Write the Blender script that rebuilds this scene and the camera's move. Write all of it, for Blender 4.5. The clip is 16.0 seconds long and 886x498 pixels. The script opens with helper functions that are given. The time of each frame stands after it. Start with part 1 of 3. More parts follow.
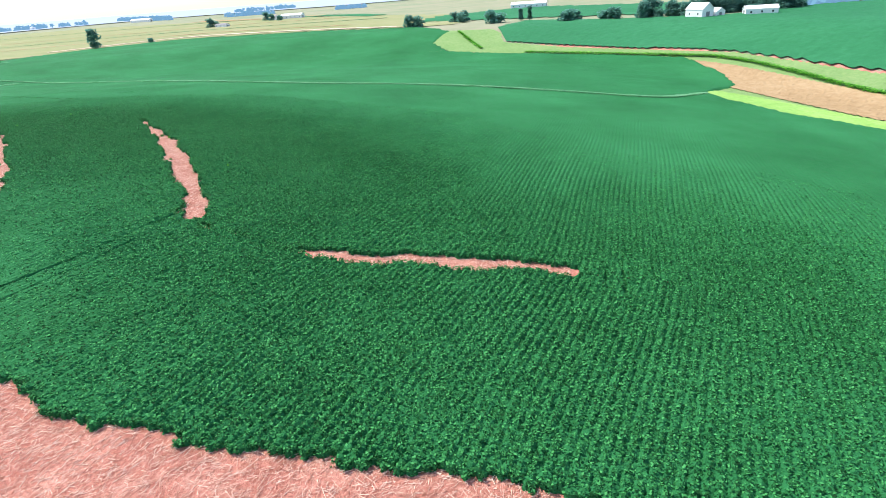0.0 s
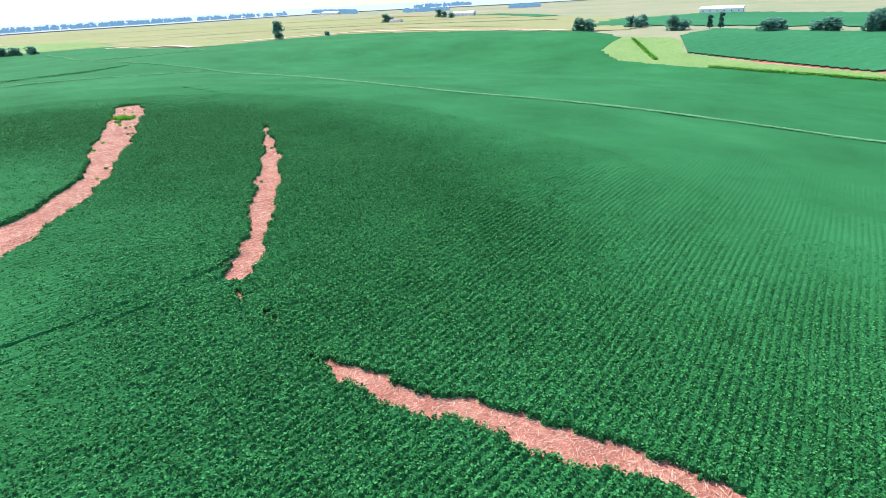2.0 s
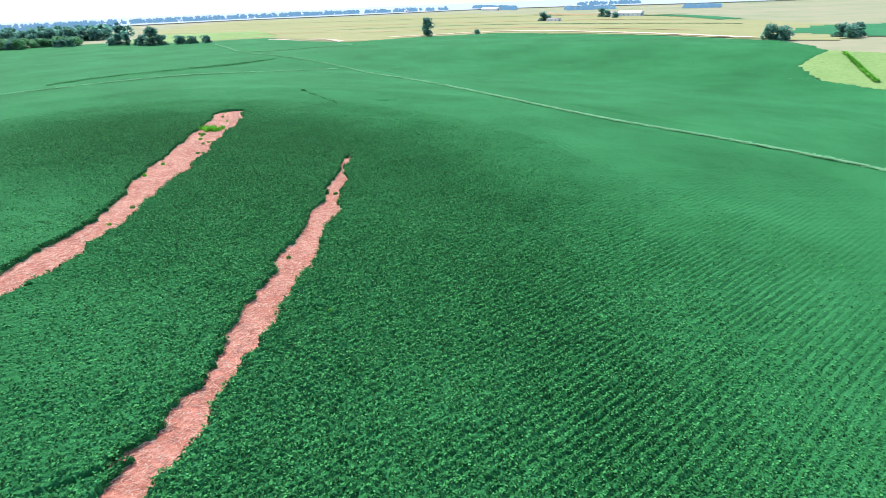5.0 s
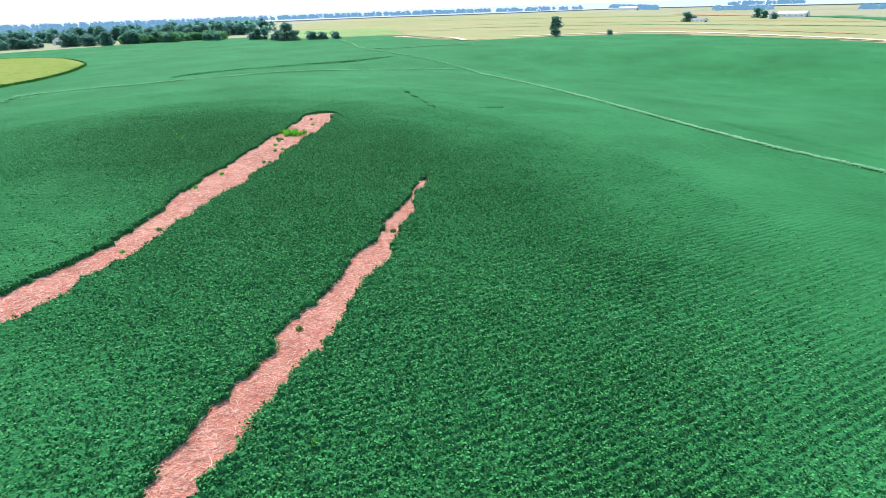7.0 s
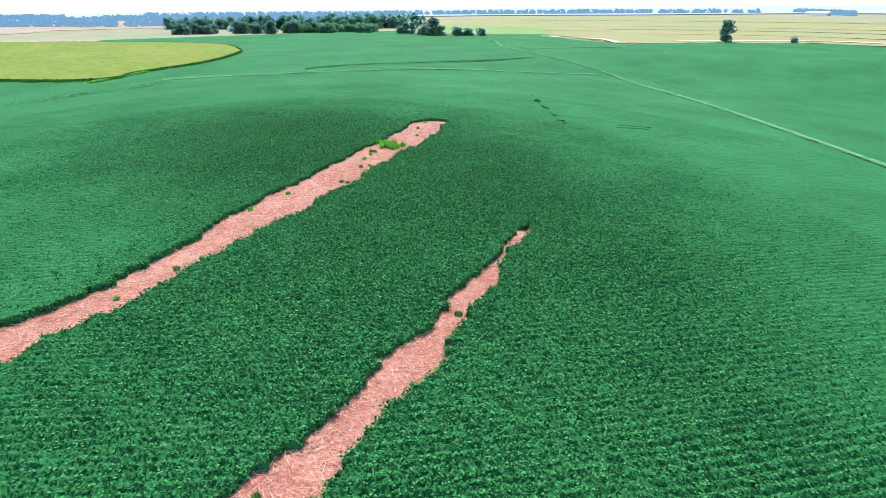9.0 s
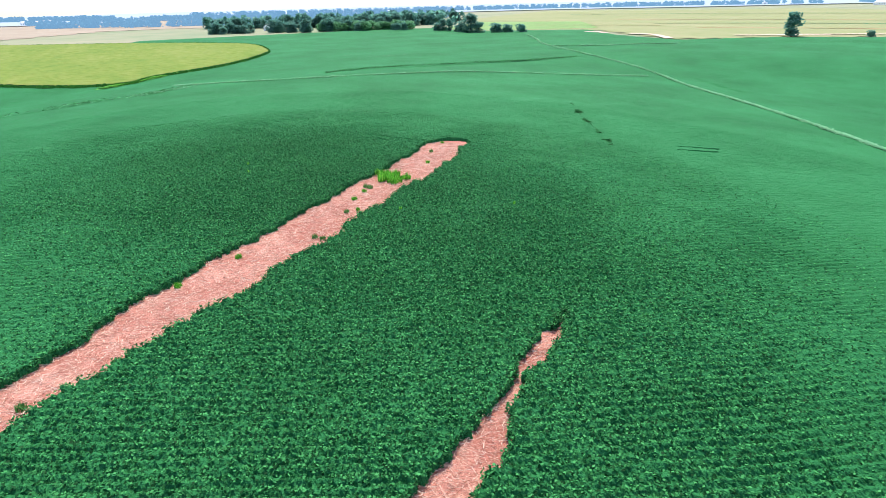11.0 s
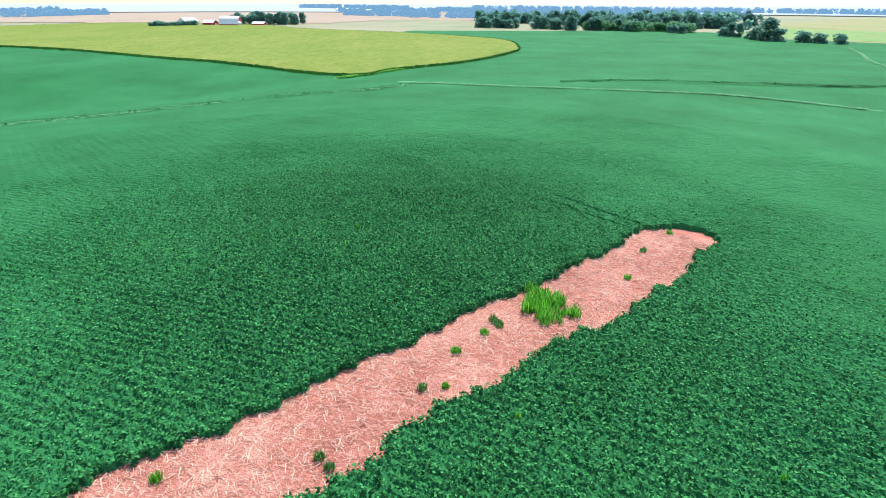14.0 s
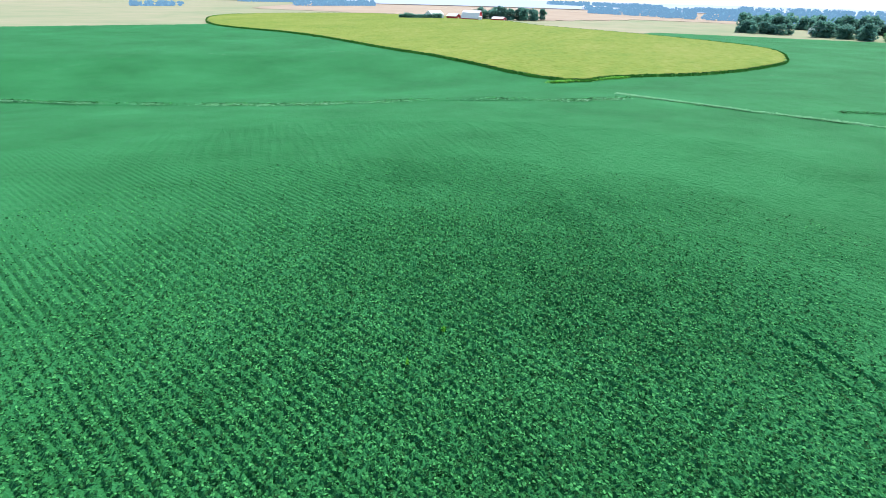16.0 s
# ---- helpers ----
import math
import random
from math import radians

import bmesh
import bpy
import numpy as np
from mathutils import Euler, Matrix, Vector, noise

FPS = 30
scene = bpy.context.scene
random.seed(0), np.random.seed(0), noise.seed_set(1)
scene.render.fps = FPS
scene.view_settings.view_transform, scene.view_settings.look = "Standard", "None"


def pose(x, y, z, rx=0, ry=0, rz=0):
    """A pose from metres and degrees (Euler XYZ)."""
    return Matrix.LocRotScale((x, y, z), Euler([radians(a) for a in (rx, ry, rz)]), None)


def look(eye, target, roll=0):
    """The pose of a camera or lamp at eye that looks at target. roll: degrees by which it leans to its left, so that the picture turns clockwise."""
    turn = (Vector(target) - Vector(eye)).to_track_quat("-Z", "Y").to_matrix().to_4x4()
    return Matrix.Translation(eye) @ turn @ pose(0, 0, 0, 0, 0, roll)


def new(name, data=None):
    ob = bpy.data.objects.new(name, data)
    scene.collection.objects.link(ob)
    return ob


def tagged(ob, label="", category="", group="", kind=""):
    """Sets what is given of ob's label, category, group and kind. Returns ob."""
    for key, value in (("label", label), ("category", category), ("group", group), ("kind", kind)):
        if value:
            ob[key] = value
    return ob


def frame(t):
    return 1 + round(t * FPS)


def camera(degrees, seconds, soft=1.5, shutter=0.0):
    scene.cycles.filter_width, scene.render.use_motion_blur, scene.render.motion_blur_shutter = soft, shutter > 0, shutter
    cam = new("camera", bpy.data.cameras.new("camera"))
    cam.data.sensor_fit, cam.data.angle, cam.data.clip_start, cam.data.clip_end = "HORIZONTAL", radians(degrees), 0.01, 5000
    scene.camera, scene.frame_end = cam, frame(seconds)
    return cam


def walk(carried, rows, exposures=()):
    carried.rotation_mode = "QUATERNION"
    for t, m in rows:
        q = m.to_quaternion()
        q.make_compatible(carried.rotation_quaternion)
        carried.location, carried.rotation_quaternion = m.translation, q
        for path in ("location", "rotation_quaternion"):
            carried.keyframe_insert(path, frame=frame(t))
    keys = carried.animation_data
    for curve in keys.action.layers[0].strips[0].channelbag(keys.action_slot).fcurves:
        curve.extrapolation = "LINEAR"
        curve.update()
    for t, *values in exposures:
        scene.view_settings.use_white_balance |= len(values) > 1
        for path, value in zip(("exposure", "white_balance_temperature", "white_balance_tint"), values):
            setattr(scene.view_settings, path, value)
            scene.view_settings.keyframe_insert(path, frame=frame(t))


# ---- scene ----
cam = camera(77.46, 16.0, soft=0.8)
PATH = [
    (0, (-0.000, -0.000, 27.313), (-0.000, 9.034, 23.025), -4.38),
    (0.5, (1.642, 6.328, 27.554), (1.078, 15.359, 23.296), -4.19),
    (1, (3.007, 12.723, 27.795), (1.858, 21.713, 23.569), -4.06),
    (1.5, (3.731, 19.106, 27.989), (1.896, 28.000, 23.802), -3.66),
    (2, (4.132, 25.475, 28.312), (1.588, 34.205, 24.153), -3.24),
    (2.5, (4.055, 31.755, 28.717), (0.922, 40.303, 24.579), -2.88),
    (3, (3.533, 37.999, 29.248), (-0.099, 46.354, 25.124), -2.53),
    (3.5, (2.490, 44.264, 29.690), (-1.543, 52.438, 25.575), -2.19),
    (4, (1.105, 50.452, 30.104), (-3.195, 58.487, 25.988), -1.92),
    (6.5, (-8.031, 77.758, 28.069), (-13.827, 84.818, 23.998), -2.57),
    (7, (-10.511, 82.975, 28.067), (-16.845, 89.564, 24.008), -2.00),
    (7.5, (-13.362, 88.114, 27.956), (-20.181, 94.205, 23.906), -1.58),
    (8, (-16.730, 93.015, 27.826), (-23.910, 98.677, 23.779), -1.16),
    (8.5, (-20.441, 97.608, 27.669), (-27.935, 102.850, 23.624), -0.75),
    (9, (-24.617, 102.190, 27.504), (-32.372, 107.034, 23.455), -0.54),
    (11.5, (-48.008, 122.330, 27.756), (-56.225, 126.282, 23.650), -1.50),
    (12, (-53.854, 126.308, 27.821), (-62.269, 129.822, 23.717), -1.24),
    (12.5, (-59.802, 130.140, 27.854), (-68.413, 133.139, 23.747), -0.90),
    (13, (-65.893, 133.703, 27.809), (-74.717, 135.996, 23.701), -0.55),
    (13.5, (-72.249, 136.853, 27.511), (-81.258, 138.255, 23.404), -0.17),
    (14, (-78.576, 139.698, 27.385), (-87.686, 140.033, 23.274), 0.24),
    (14.5, (-84.931, 141.933, 27.386), (-94.009, 141.229, 23.252), 0.70),
    (15, (-91.493, 143.557, 27.381), (-100.443, 141.960, 23.217), 1.19),
    (15.5, (-98.238, 144.361, 27.167), (-106.972, 141.865, 22.985), 1.51),
    (16, (-105.192, 144.639, 26.857), (-113.676, 141.416, 22.658), 1.49),
]
EXPOSURE = 1.0
walk(cam, [(t, look(eye, target, roll)) for t, eye, target, roll in PATH])
scene.view_settings.exposure = EXPOSURE

# ---- light: hazy summer sun over an open sky ----
SUN_AZ, SUN_EL = radians(-62), radians(60)      # azimuth from +y towards +x
world = bpy.data.worlds.new("sky")
scene.world = world
world.use_nodes = True
wn = world.node_tree.nodes
sky = wn.new("ShaderNodeTexSky")
sky.sky_type = "NISHITA"
sky.sun_disc = False
sky.sun_elevation = SUN_EL
sky.sun_rotation = SUN_AZ
sky.altitude = 400
sky.air_density = 1.0
sky.dust_density = 1.2
sky.ozone_density = 1.0
wn["Background"].inputs["Strength"].default_value = 0.15
world.node_tree.links.new(sky.outputs[0], wn["Background"].inputs["Color"])
sun_data = bpy.data.lights.new("sun", "SUN")
sun_data.energy, sun_data.angle, sun_data.color = 3.2, radians(1.0), (1.0, 0.95, 0.88)
sun = new("sun", sun_data)
to_sun = Vector((math.sin(SUN_AZ) * math.cos(SUN_EL), math.cos(SUN_AZ) * math.cos(SUN_EL), math.sin(SUN_EL)))
sun.matrix_world = look(to_sun * 300, (0, 0, 0))

rng = np.random.default_rng(7)


# ---- materials ----
def material(name, colours, scales=(1.0, 0.1), rough=0.8, bump=0.0, bump_scale=8.0, island=0.0, obj=0.0, spec=0.3, metal=0.0, trans=0.0, stretch=(1, 1, 1)):
    """colours: dark, middle, light. scales: noise per metre, fine and broad."""
    m = bpy.data.materials.new(name)
    m.use_nodes = True
    nt = m.node_tree
    n, l = nt.nodes, nt.links
    b = n["Principled BSDF"]
    b.inputs["Roughness"].default_value = rough
    b.inputs["Metallic"].default_value = metal
    b.inputs["Specular IOR Level"].default_value = spec
    geo = n.new("ShaderNodeNewGeometry")
    mapping = n.new("ShaderNodeMapping")
    mapping.inputs["Scale"].default_value = stretch
    l.new(geo.outputs["Position"], mapping.inputs["Vector"])
    fac = None

    def mix(a, bb, w):
        k = n.new("ShaderNodeMath")
        k.operation = "MULTIPLY_ADD"
        l.new(bb, k.inputs[0])
        k.inputs[1].default_value = w
        if a is None:
            k.inputs[2].default_value = 0.0
        else:
            l.new(a, k.inputs[2])
        return k.outputs[0]

    weights = [0.5, 0.5]
    rest = 1.0 - island - obj
    for s, w in zip(scales, weights):
        tex = n.new("ShaderNodeTexNoise")
        tex.inputs["Scale"].default_value = s
        tex.inputs["Detail"].default_value = 4.0
        tex.inputs["Roughness"].default_value = 0.65
        l.new(mapping.outputs[0], tex.inputs["Vector"])
        fac = mix(fac, tex.outputs["Fac"], w * rest)
    if island:
        fac = mix(fac, geo.outputs["Random Per Island"], island)
    if obj:
        info = n.new("ShaderNodeObjectInfo")
        fac = mix(fac, info.outputs["Random"], obj)
    ramp = n.new("ShaderNodeValToRGB")
    e = ramp.color_ramp.elements
    e[0].position, e[1].position = 0.25, 0.75
    e[0].color, e[1].color = (*colours[0], 1), (*colours[-1], 1)
    if len(colours) == 3:
        mid = e.new(0.5)
        mid.color = (*colours[1], 1)
    l.new(fac, ramp.inputs["Fac"])
    l.new(ramp.outputs["Color"], b.inputs["Base Color"])
    if trans:
        thin = n.new("ShaderNodeBsdfTranslucent")
        l.new(ramp.outputs["Color"], thin.inputs["Color"])
        both = n.new("ShaderNodeMixShader")
        both.inputs[0].default_value = trans
        l.new(b.outputs[0], both.inputs[1])
        l.new(thin.outputs[0], both.inputs[2])
        l.new(both.outputs[0], n["Material Output"].inputs["Surface"])
    if bump:
        tex = n.new("ShaderNodeTexNoise")
        tex.inputs["Scale"].default_value = bump_scale
        tex.inputs["Detail"].default_value = 5.0
        l.new(mapping.outputs[0], tex.inputs["Vector"])
        bn = n.new("ShaderNodeBump")
        bn.inputs["Strength"].default_value = bump
        bn.inputs["Distance"].default_value = 0.3
        l.new(tex.outputs["Fac"], bn.inputs["Height"])
        l.new(bn.outputs["Normal"], b.inputs["Normal"])
    return m


SOY = material("soy_canopy", [(0.010, 0.080, 0.020), (0.024, 0.155, 0.050), (0.046, 0.245, 0.090)], (5.0, 0.03), 0.75, 0.8, 5.0, spec=0.05)
SOYLEAF = material("soy_leaf", [(0.007, 0.050, 0.013), (0.023, 0.150, 0.039), (0.072, 0.33, 0.098)], (2.5, 0.03), 0.65, island=0.65, spec=0.08, trans=0.22)
LINEGRASS = material("line_grass", [(0.13, 0.38, 0.17), (0.20, 0.46, 0.24), (0.28, 0.54, 0.32)], (0.6, 0.05), 0.8, spec=0.1, trans=0.3)
LUSH = material("lush_grass", [(0.15, 0.34, 0.06), (0.25, 0.43, 0.10), (0.36, 0.50, 0.17)], (0.5, 0.05), 0.8, 0.5, 2.0, spec=0.1)
LITTER = material("corn_residue_soil", [(0.27, 0.075, 0.055), (0.56, 0.235, 0.175), (0.86, 0.50, 0.39)], (4.0, 0.25), 0.95, 0.9, 9.0, spec=0.05)
STALK = material("dry_stalk", [(0.40, 0.17, 0.11), (0.78, 0.49, 0.37), (0.94, 0.76, 0.60)], (1.5, 0.3), 0.8, island=0.7, spec=0.1)
GRASS = material("pale_grass", [(0.17, 0.32, 0.10), (0.25, 0.40, 0.14), (0.36, 0.47, 0.20)], (0.6, 0.05), 0.8, 0.5, 2.0, spec=0.1, trans=0.3)
WEED = material("bright_weed", [(0.05, 0.22, 0.02), (0.11, 0.44, 0.035), (0.28, 0.66, 0.09)], (2.0, 0.3), 0.6, island=0.6, spec=0.1, trans=0.4)
TUFT = material("dull_weed", [(0.05, 0.16, 0.04), (0.10, 0.28, 0.07), (0.20, 0.42, 0.12)], (2.0, 0.3), 0.7, island=0.6, spec=0.1, trans=0.3)
CORN = material("tasselled_corn", [(0.095, 0.18, 0.027), (0.165, 0.22, 0.042), (0.25, 0.265, 0.080)], (0.06, 0.009), 0.85, 0.3, 1.2, spec=0.05, stretch=(1, 2.5, 1))
CORNSIDE = material("corn_leaves", [(0.02, 0.10, 0.018), (0.05, 0.19, 0.03), (0.12, 0.32, 0.045)], (2.0, 0.1), 0.7, 0.8, 2.0, spec=0.1, trans=0.2)
PALE = material("pale_crop", [(0.18, 0.23, 0.09), (0.26, 0.27, 0.13), (0.35, 0.30, 0.18)], (0.05, 0.006), 0.9, stretch=(1, 3, 1), spec=0.05)
GROUND = material("far_farmland", [(0.15, 0.23, 0.12), (0.26, 0.27, 0.17), (0.35, 0.30, 0.22)], (0.02, 0.0035), 0.9, spec=0.05)
BROWN = material("stubble", [(0.26, 0.17, 0.085), (0.36, 0.245, 0.13), (0.45, 0.33, 0.19)], (0.3, 0.02), 0.9, spec=0.05)
TAN = material("pale_tan_crop", [(0.28, 0.22, 0.17), (0.34, 0.275, 0.21), (0.41, 0.335, 0.26)], (0.03, 0.006), 0.9, spec=0.05)
FARGREEN = material("far_green_crop", [(0.017, 0.12, 0.045), (0.026, 0.16, 0.062), (0.042, 0.21, 0.09)], (0.3, 0.01), 0.8, 0.4, 2.0, spec=0.1)
BARE = material("bare_soil", [(0.46, 0.34, 0.26), (0.62, 0.48, 0.38), (0.76, 0.64, 0.54)], (0.4, 0.05), 0.95, spec=0.05)
# leaf green, lifted and blued so some distance haze is in the colour
HAZED_LEAF = material("hazed_tree_leaf", [(0.075, 0.19, 0.155), (0.12, 0.29, 0.23), (0.18, 0.40, 0.31)], (0.6, 0.08), 0.6, island=0.4, obj=0.2, spec=0.15, trans=0.55)
LEAFLIGHT = material("willow_leaf", [(0.06, 0.20, 0.09), (0.12, 0.33, 0.15), (0.20, 0.44, 0.22)], (0.6, 0.08), 0.6, island=0.4, obj=0.2, spec=0.15, trans=0.5)
BARK = material("bark", [(0.04, 0.03, 0.025), (0.09, 0.07, 0.055), (0.15, 0.12, 0.1)], (4.0, 0.5), 0.9)
WHITE = material("white_paint", [(0.66, 0.66, 0.66), (0.76, 0.76, 0.76), (0.82, 0.82, 0.82)], (1.5, 0.2), 0.5)
ROOFW = material("pale_metal_roof", [(0.60, 0.58, 0.58), (0.72, 0.70, 0.70), (0.80, 0.79, 0.79)], (1.0, 0.2), 0.45)
RED = material("red_barn_boards", [(0.34, 0.02, 0.03), (0.46, 0.035, 0.045), (0.56, 0.06, 0.07)], (2.0, 0.3), 0.7)
GREYROOF = material("grey_shingles", [(0.16, 0.15, 0.16), (0.24, 0.23, 0.24), (0.32, 0.31, 0.32)], (2.0, 0.3), 0.85)
STEEL = material("galvanised_steel", [(0.5, 0.52, 0.54), (0.62, 0.64, 0.66), (0.72, 0.74, 0.76)], (2.0, 0.3), 0.35, metal=0.6)
GLASS = material("dark_window_glass", [(0.02, 0.025, 0.03), (0.03, 0.035, 0.04), (0.05, 0.055, 0.06)], (0.5, 0.1), 0.1, spec=0.6)


# ---- mesh helpers ----
def mesh_from(name, verts, faces, mat, smooth=False, mats=None, index=None):
    """A mesh from a vertex array and an array of quads or triangles."""
    me = bpy.data.meshes.new(name)
    verts = np.asarray(verts, np.float32)
    faces = np.asarray(faces, np.int32)
    k = faces.shape[1]
    me.vertices.add(len(verts))
    me.vertices.foreach_set("co", verts.ravel())
    me.loops.add(faces.size)
    me.loops.foreach_set("vertex_index", faces.ravel())
    me.polygons.add(len(faces))
    me.polygons.foreach_set("loop_start", np.arange(0, faces.size, k, dtype=np.int32))
    me.polygons.foreach_set("use_smooth", np.full(len(faces), smooth))
    for m in mats or [mat]:
        me.materials.append(m)
    if index is not None:
        me.polygons.foreach_set("material_index", np.asarray(index, np.int32))
    me.update(calc_edges=True)
    return me


def part(name, bm, mat, parent=None, label=""):
    me = bpy.data.meshes.new(name)
    bm.to_mesh(me)
    bm.free()
    me.materials.append(mat)
    ob = new(name, me)
    ob.parent = parent
    if label:
        ob["label"] = label
    return ob


def box(bm, x0, x1, y0, y1, z0, z1):
    v = [bm.verts.new(p) for p in ((x0, y0, z0), (x1, y0, z0), (x1, y1, z0), (x0, y1, z0), (x0, y0, z1), (x1, y0, z1), (x1, y1, z1), (x0, y1, z1))]
    for f in ((0, 3, 2, 1), (4, 5, 6, 7), (0, 1, 5, 4), (1, 2, 6, 5), (2, 3, 7, 6), (3, 0, 4, 7)):
        bm.faces.new([v[i] for i in f])


def prism(bm, outline, y0, y1):
    """An outline in x, z drawn out along y."""
    a = [bm.verts.new((x, y0, z)) for x, z in outline]
    b = [bm.verts.new((x, y1, z)) for x, z in outline]
    bm.faces.new(a)
    bm.faces.new(b[::-1])
    for i in range(len(a)):
        j = (i + 1) % len(a)
        bm.faces.new((a[j], a[i], b[i], b[j]))


# ---- the lie of the land ----
LAND = (1.496, -3.935, -2.648, -2.688, -0.765, -1.747, -0.272, 1.22, 0.849, -0.075)


def smooth01(v):
    v = np.clip(v, 0, 1)
    return v * v * (3 - 2 * v)


def canopy_level(x, y):
    """The height of the crop's top over the rolling land."""
    x, y = np.asarray(x, float), np.asarray(y, float)
    d = np.hypot(x + 70, y - 140)
    w = smooth01((d - 200) / 120)
    a, b = np.clip(x / 100 + 0.7, -3.4, 3.4), np.clip(y / 100 - 1.4, -3.4, 3.4)
    terms = (1, a, b, a * a, a * b, b * b, a**3, a * a * b, a * b * b, b**3)
    near = sum(c * t for c, t in zip(LAND, terms))
    return near * (1 - w) - 1.0 * w


def land(x, y):
    return canopy_level(x, y) - 0.75


def zat(x, y):
    return float(land(x, y))


def ripple(x, y, s, seed=0):
    """Cheap smooth noise, about -1 to 1, with features of about s metres."""
    r = np.random.default_rng(seed)
    out = 0
    for k in range(5):
        a, f, p = r.uniform(0, 2 * np.pi), r.uniform(0.7, 1.6) * 2 * np.pi / s, r.uniform(0, 2 * np.pi)
        out = out + np.sin((x * np.cos(a) + y * np.sin(a)) * f + p)
    return out / 2.6


def inside(x, y, poly):
    x, y = np.asarray(x, float), np.asarray(y, float)
    odd = np.zeros(x.shape, bool)
    for (ax, ay), (bx, by) in zip(poly, poly[1:] + poly[:1]):
        if ay == by:
            continue
        hit = ((ay > y) != (by > y)) & (x < (bx - ax) * (y - ay) / (by - ay) + ax)
        odd ^= hit
    return odd


def along(x, y, line):
    """Distance to a line of (x, y, half width) stations, less the half width there: negative inside."""
    best = np.full(np.shape(x), 1e9)
    for (ax, ay, aw), (bx, by, bw) in zip(line, line[1:]):
        dx, dy = bx - ax, by - ay
        t = np.clip(((x - ax) * dx + (y - ay) * dy) / (dx * dx + dy * dy), 0, 1)
        d = np.hypot(x - ax - t * dx, y - ay - t * dy) - (aw + t * (bw - aw))
        best = np.minimum(best, d)
    return best


def rounded(points, n=6):
    """A smooth closed outline through the points (Catmull-Rom)."""
    out = []
    k = len(points)
    for i in range(k):
        p0, p1, p2, p3 = (np.array(points[(i + j) % k], float) for j in (-1, 0, 1, 2))
        for s in range(n):
            t = s / n
            out.append(tuple(0.5 * (2 * p1 + (p2 - p0) * t + (2 * p0 - 5 * p1 + 4 * p2 - p3) * t * t + (3 * p1 - p0 - 3 * p2 + p3) * t**3)))
    return out


def line_points(points, step):
    """Points every step metres along a smooth open line."""
    pts = [np.array(p, float) for p in points]
    pts = [2 * pts[0] - pts[1]] + pts + [2 * pts[-1] - pts[-2]]
    fine = []
    for p0, p1, p2, p3 in zip(pts, pts[1:], pts[2:], pts[3:]):
        for t in np.linspace(0, 1, 24, endpoint=False):
            fine.append(0.5 * (2 * p1 + (p2 - p0) * t + (2 * p0 - 5 * p1 + 4 * p2 - p3) * t * t + (3 * p1 - p0 - 3 * p2 + p3) * t**3))
    fine.append(pts[-2])
    fine = np.array(fine)
    s = np.r_[0, np.cumsum(np.hypot(*np.diff(fine[:, :2], axis=0).T))]
    q = np.arange(0, s[-1], step)
    return np.stack([np.interp(q, s, fine[:, c]) for c in range(fine.shape[1])], 1)


# ---- the plan: unplanted strips, fields and grassed lines ----
STRIP_A = [(-77, 149.5, 0.25), (-74.6, 145.5, 0.5), (-69.3, 137.5, 0.85), (-64.7, 130.7, 1.4), (-60.3, 124.4, 1.75), (-56.0, 116.7, 1.9), (-51.4, 108.3, 2.05), (-47.1, 100.3, 2.25), (-43.0, 92.6, 1.85), (-39.1, 85.4, 1.65), (-36.6, 79.4, 1.45), (-35.5, 75.4, 2.1), (-34.9, 73.7, 1.7)]
STRIP_B = [(-21, 62, 0.02), (-17.8, 60.9, 0.6), (-14.9, 59.9, 1.2), (-9.9, 59.1, 1.45), (-4.8, 58.5, 1.4), (0.2, 57.9, 1.75), (5.2, 57.2, 1.95), (9.5, 56.5, 1.2), (14.3, 55.6, 1.6)]
STRIP_C = [(-138.4, 171.2, 3.0), (-136, 167.8, 4.0), (-130.9, 162.8, 4.2), (-126, 157.6, 4.3), (-121.8, 152, 4.2), (-117.3, 145.8, 4.1), (-112.6, 140.1, 4.0), (-107.7, 134.2, 4.2), (-103.5, 129.0, 4.2), (-98.8, 122.6, 4.3), (-93.4, 115.4, 3.7), (-89.7, 110.9, 2.75), (-83.9, 104.2, 2.45), (-78.7, 95.8, 2.75), (-74.5, 87.1, 3.1), (-72, 78, 4.0), (-65, 61, 4.5), (-48, 39.5, 4.5), (-33, 29.6, 4.6), (-21, 25.6, 4.6), (-9.5, 23.4, 4.6), (5, 20.7, 4.6), (22, 12.5, 4.5)]
THIN_SPOTS = [(-33.6, 71.4, -0.7), (-31.0, 69.3, 0.35), (-29.2, 68.2, -0.8), (-27.3, 67.1, -0.2), (-26.9, 66.8, 0.2), (-24.5, 65.6, -0.5), (-22.5, 63.8, -0.2), (-20.9, 62.6, 0.5)]
WASH_OUT = [(-186.4, 235.1, -0.9), (-160, 221.5, -0.4), (-152.7, 216.2, 0.45), (-147, 212.5, -0.3), (-141.9, 209.5, 0.3), (-133, 204.5, -0.6), (-125.0, 199.9, 0.1), (-119.0, 195.6, -0.9)]
STRIPS = [STRIP_A, STRIP_B, STRIP_C, THIN_SPOTS, WASH_OUT]
ROW = 0.80
RIGHT_PART = [(-190, 330), (-71, 140), (-50, 109), (-34.5, 72), (-20.8, 61.3), (15, 54.6), (60, 44), (240, 10), (240, 560), (-190, 560)]
LEFT_PART = [(-190, 230), (-138, 174), (-124, 157), (-109, 136), (-92, 114), (-76.7, 95.5), (-73, 87), (-64, 60), (-48, 39), (-30, 27), (-9, 22), (22, 12), (60, -60), (-600, -400), (-600, 300)]


def row_angle(x, y):
    """The heading of the rows, in radians, in the parts between the strips."""
    right, left = inside(x, y, RIGHT_PART), inside(x, y, LEFT_PART)
    return np.radians(np.where(right, 20.0, np.where(left, 21.0, 27.0)))


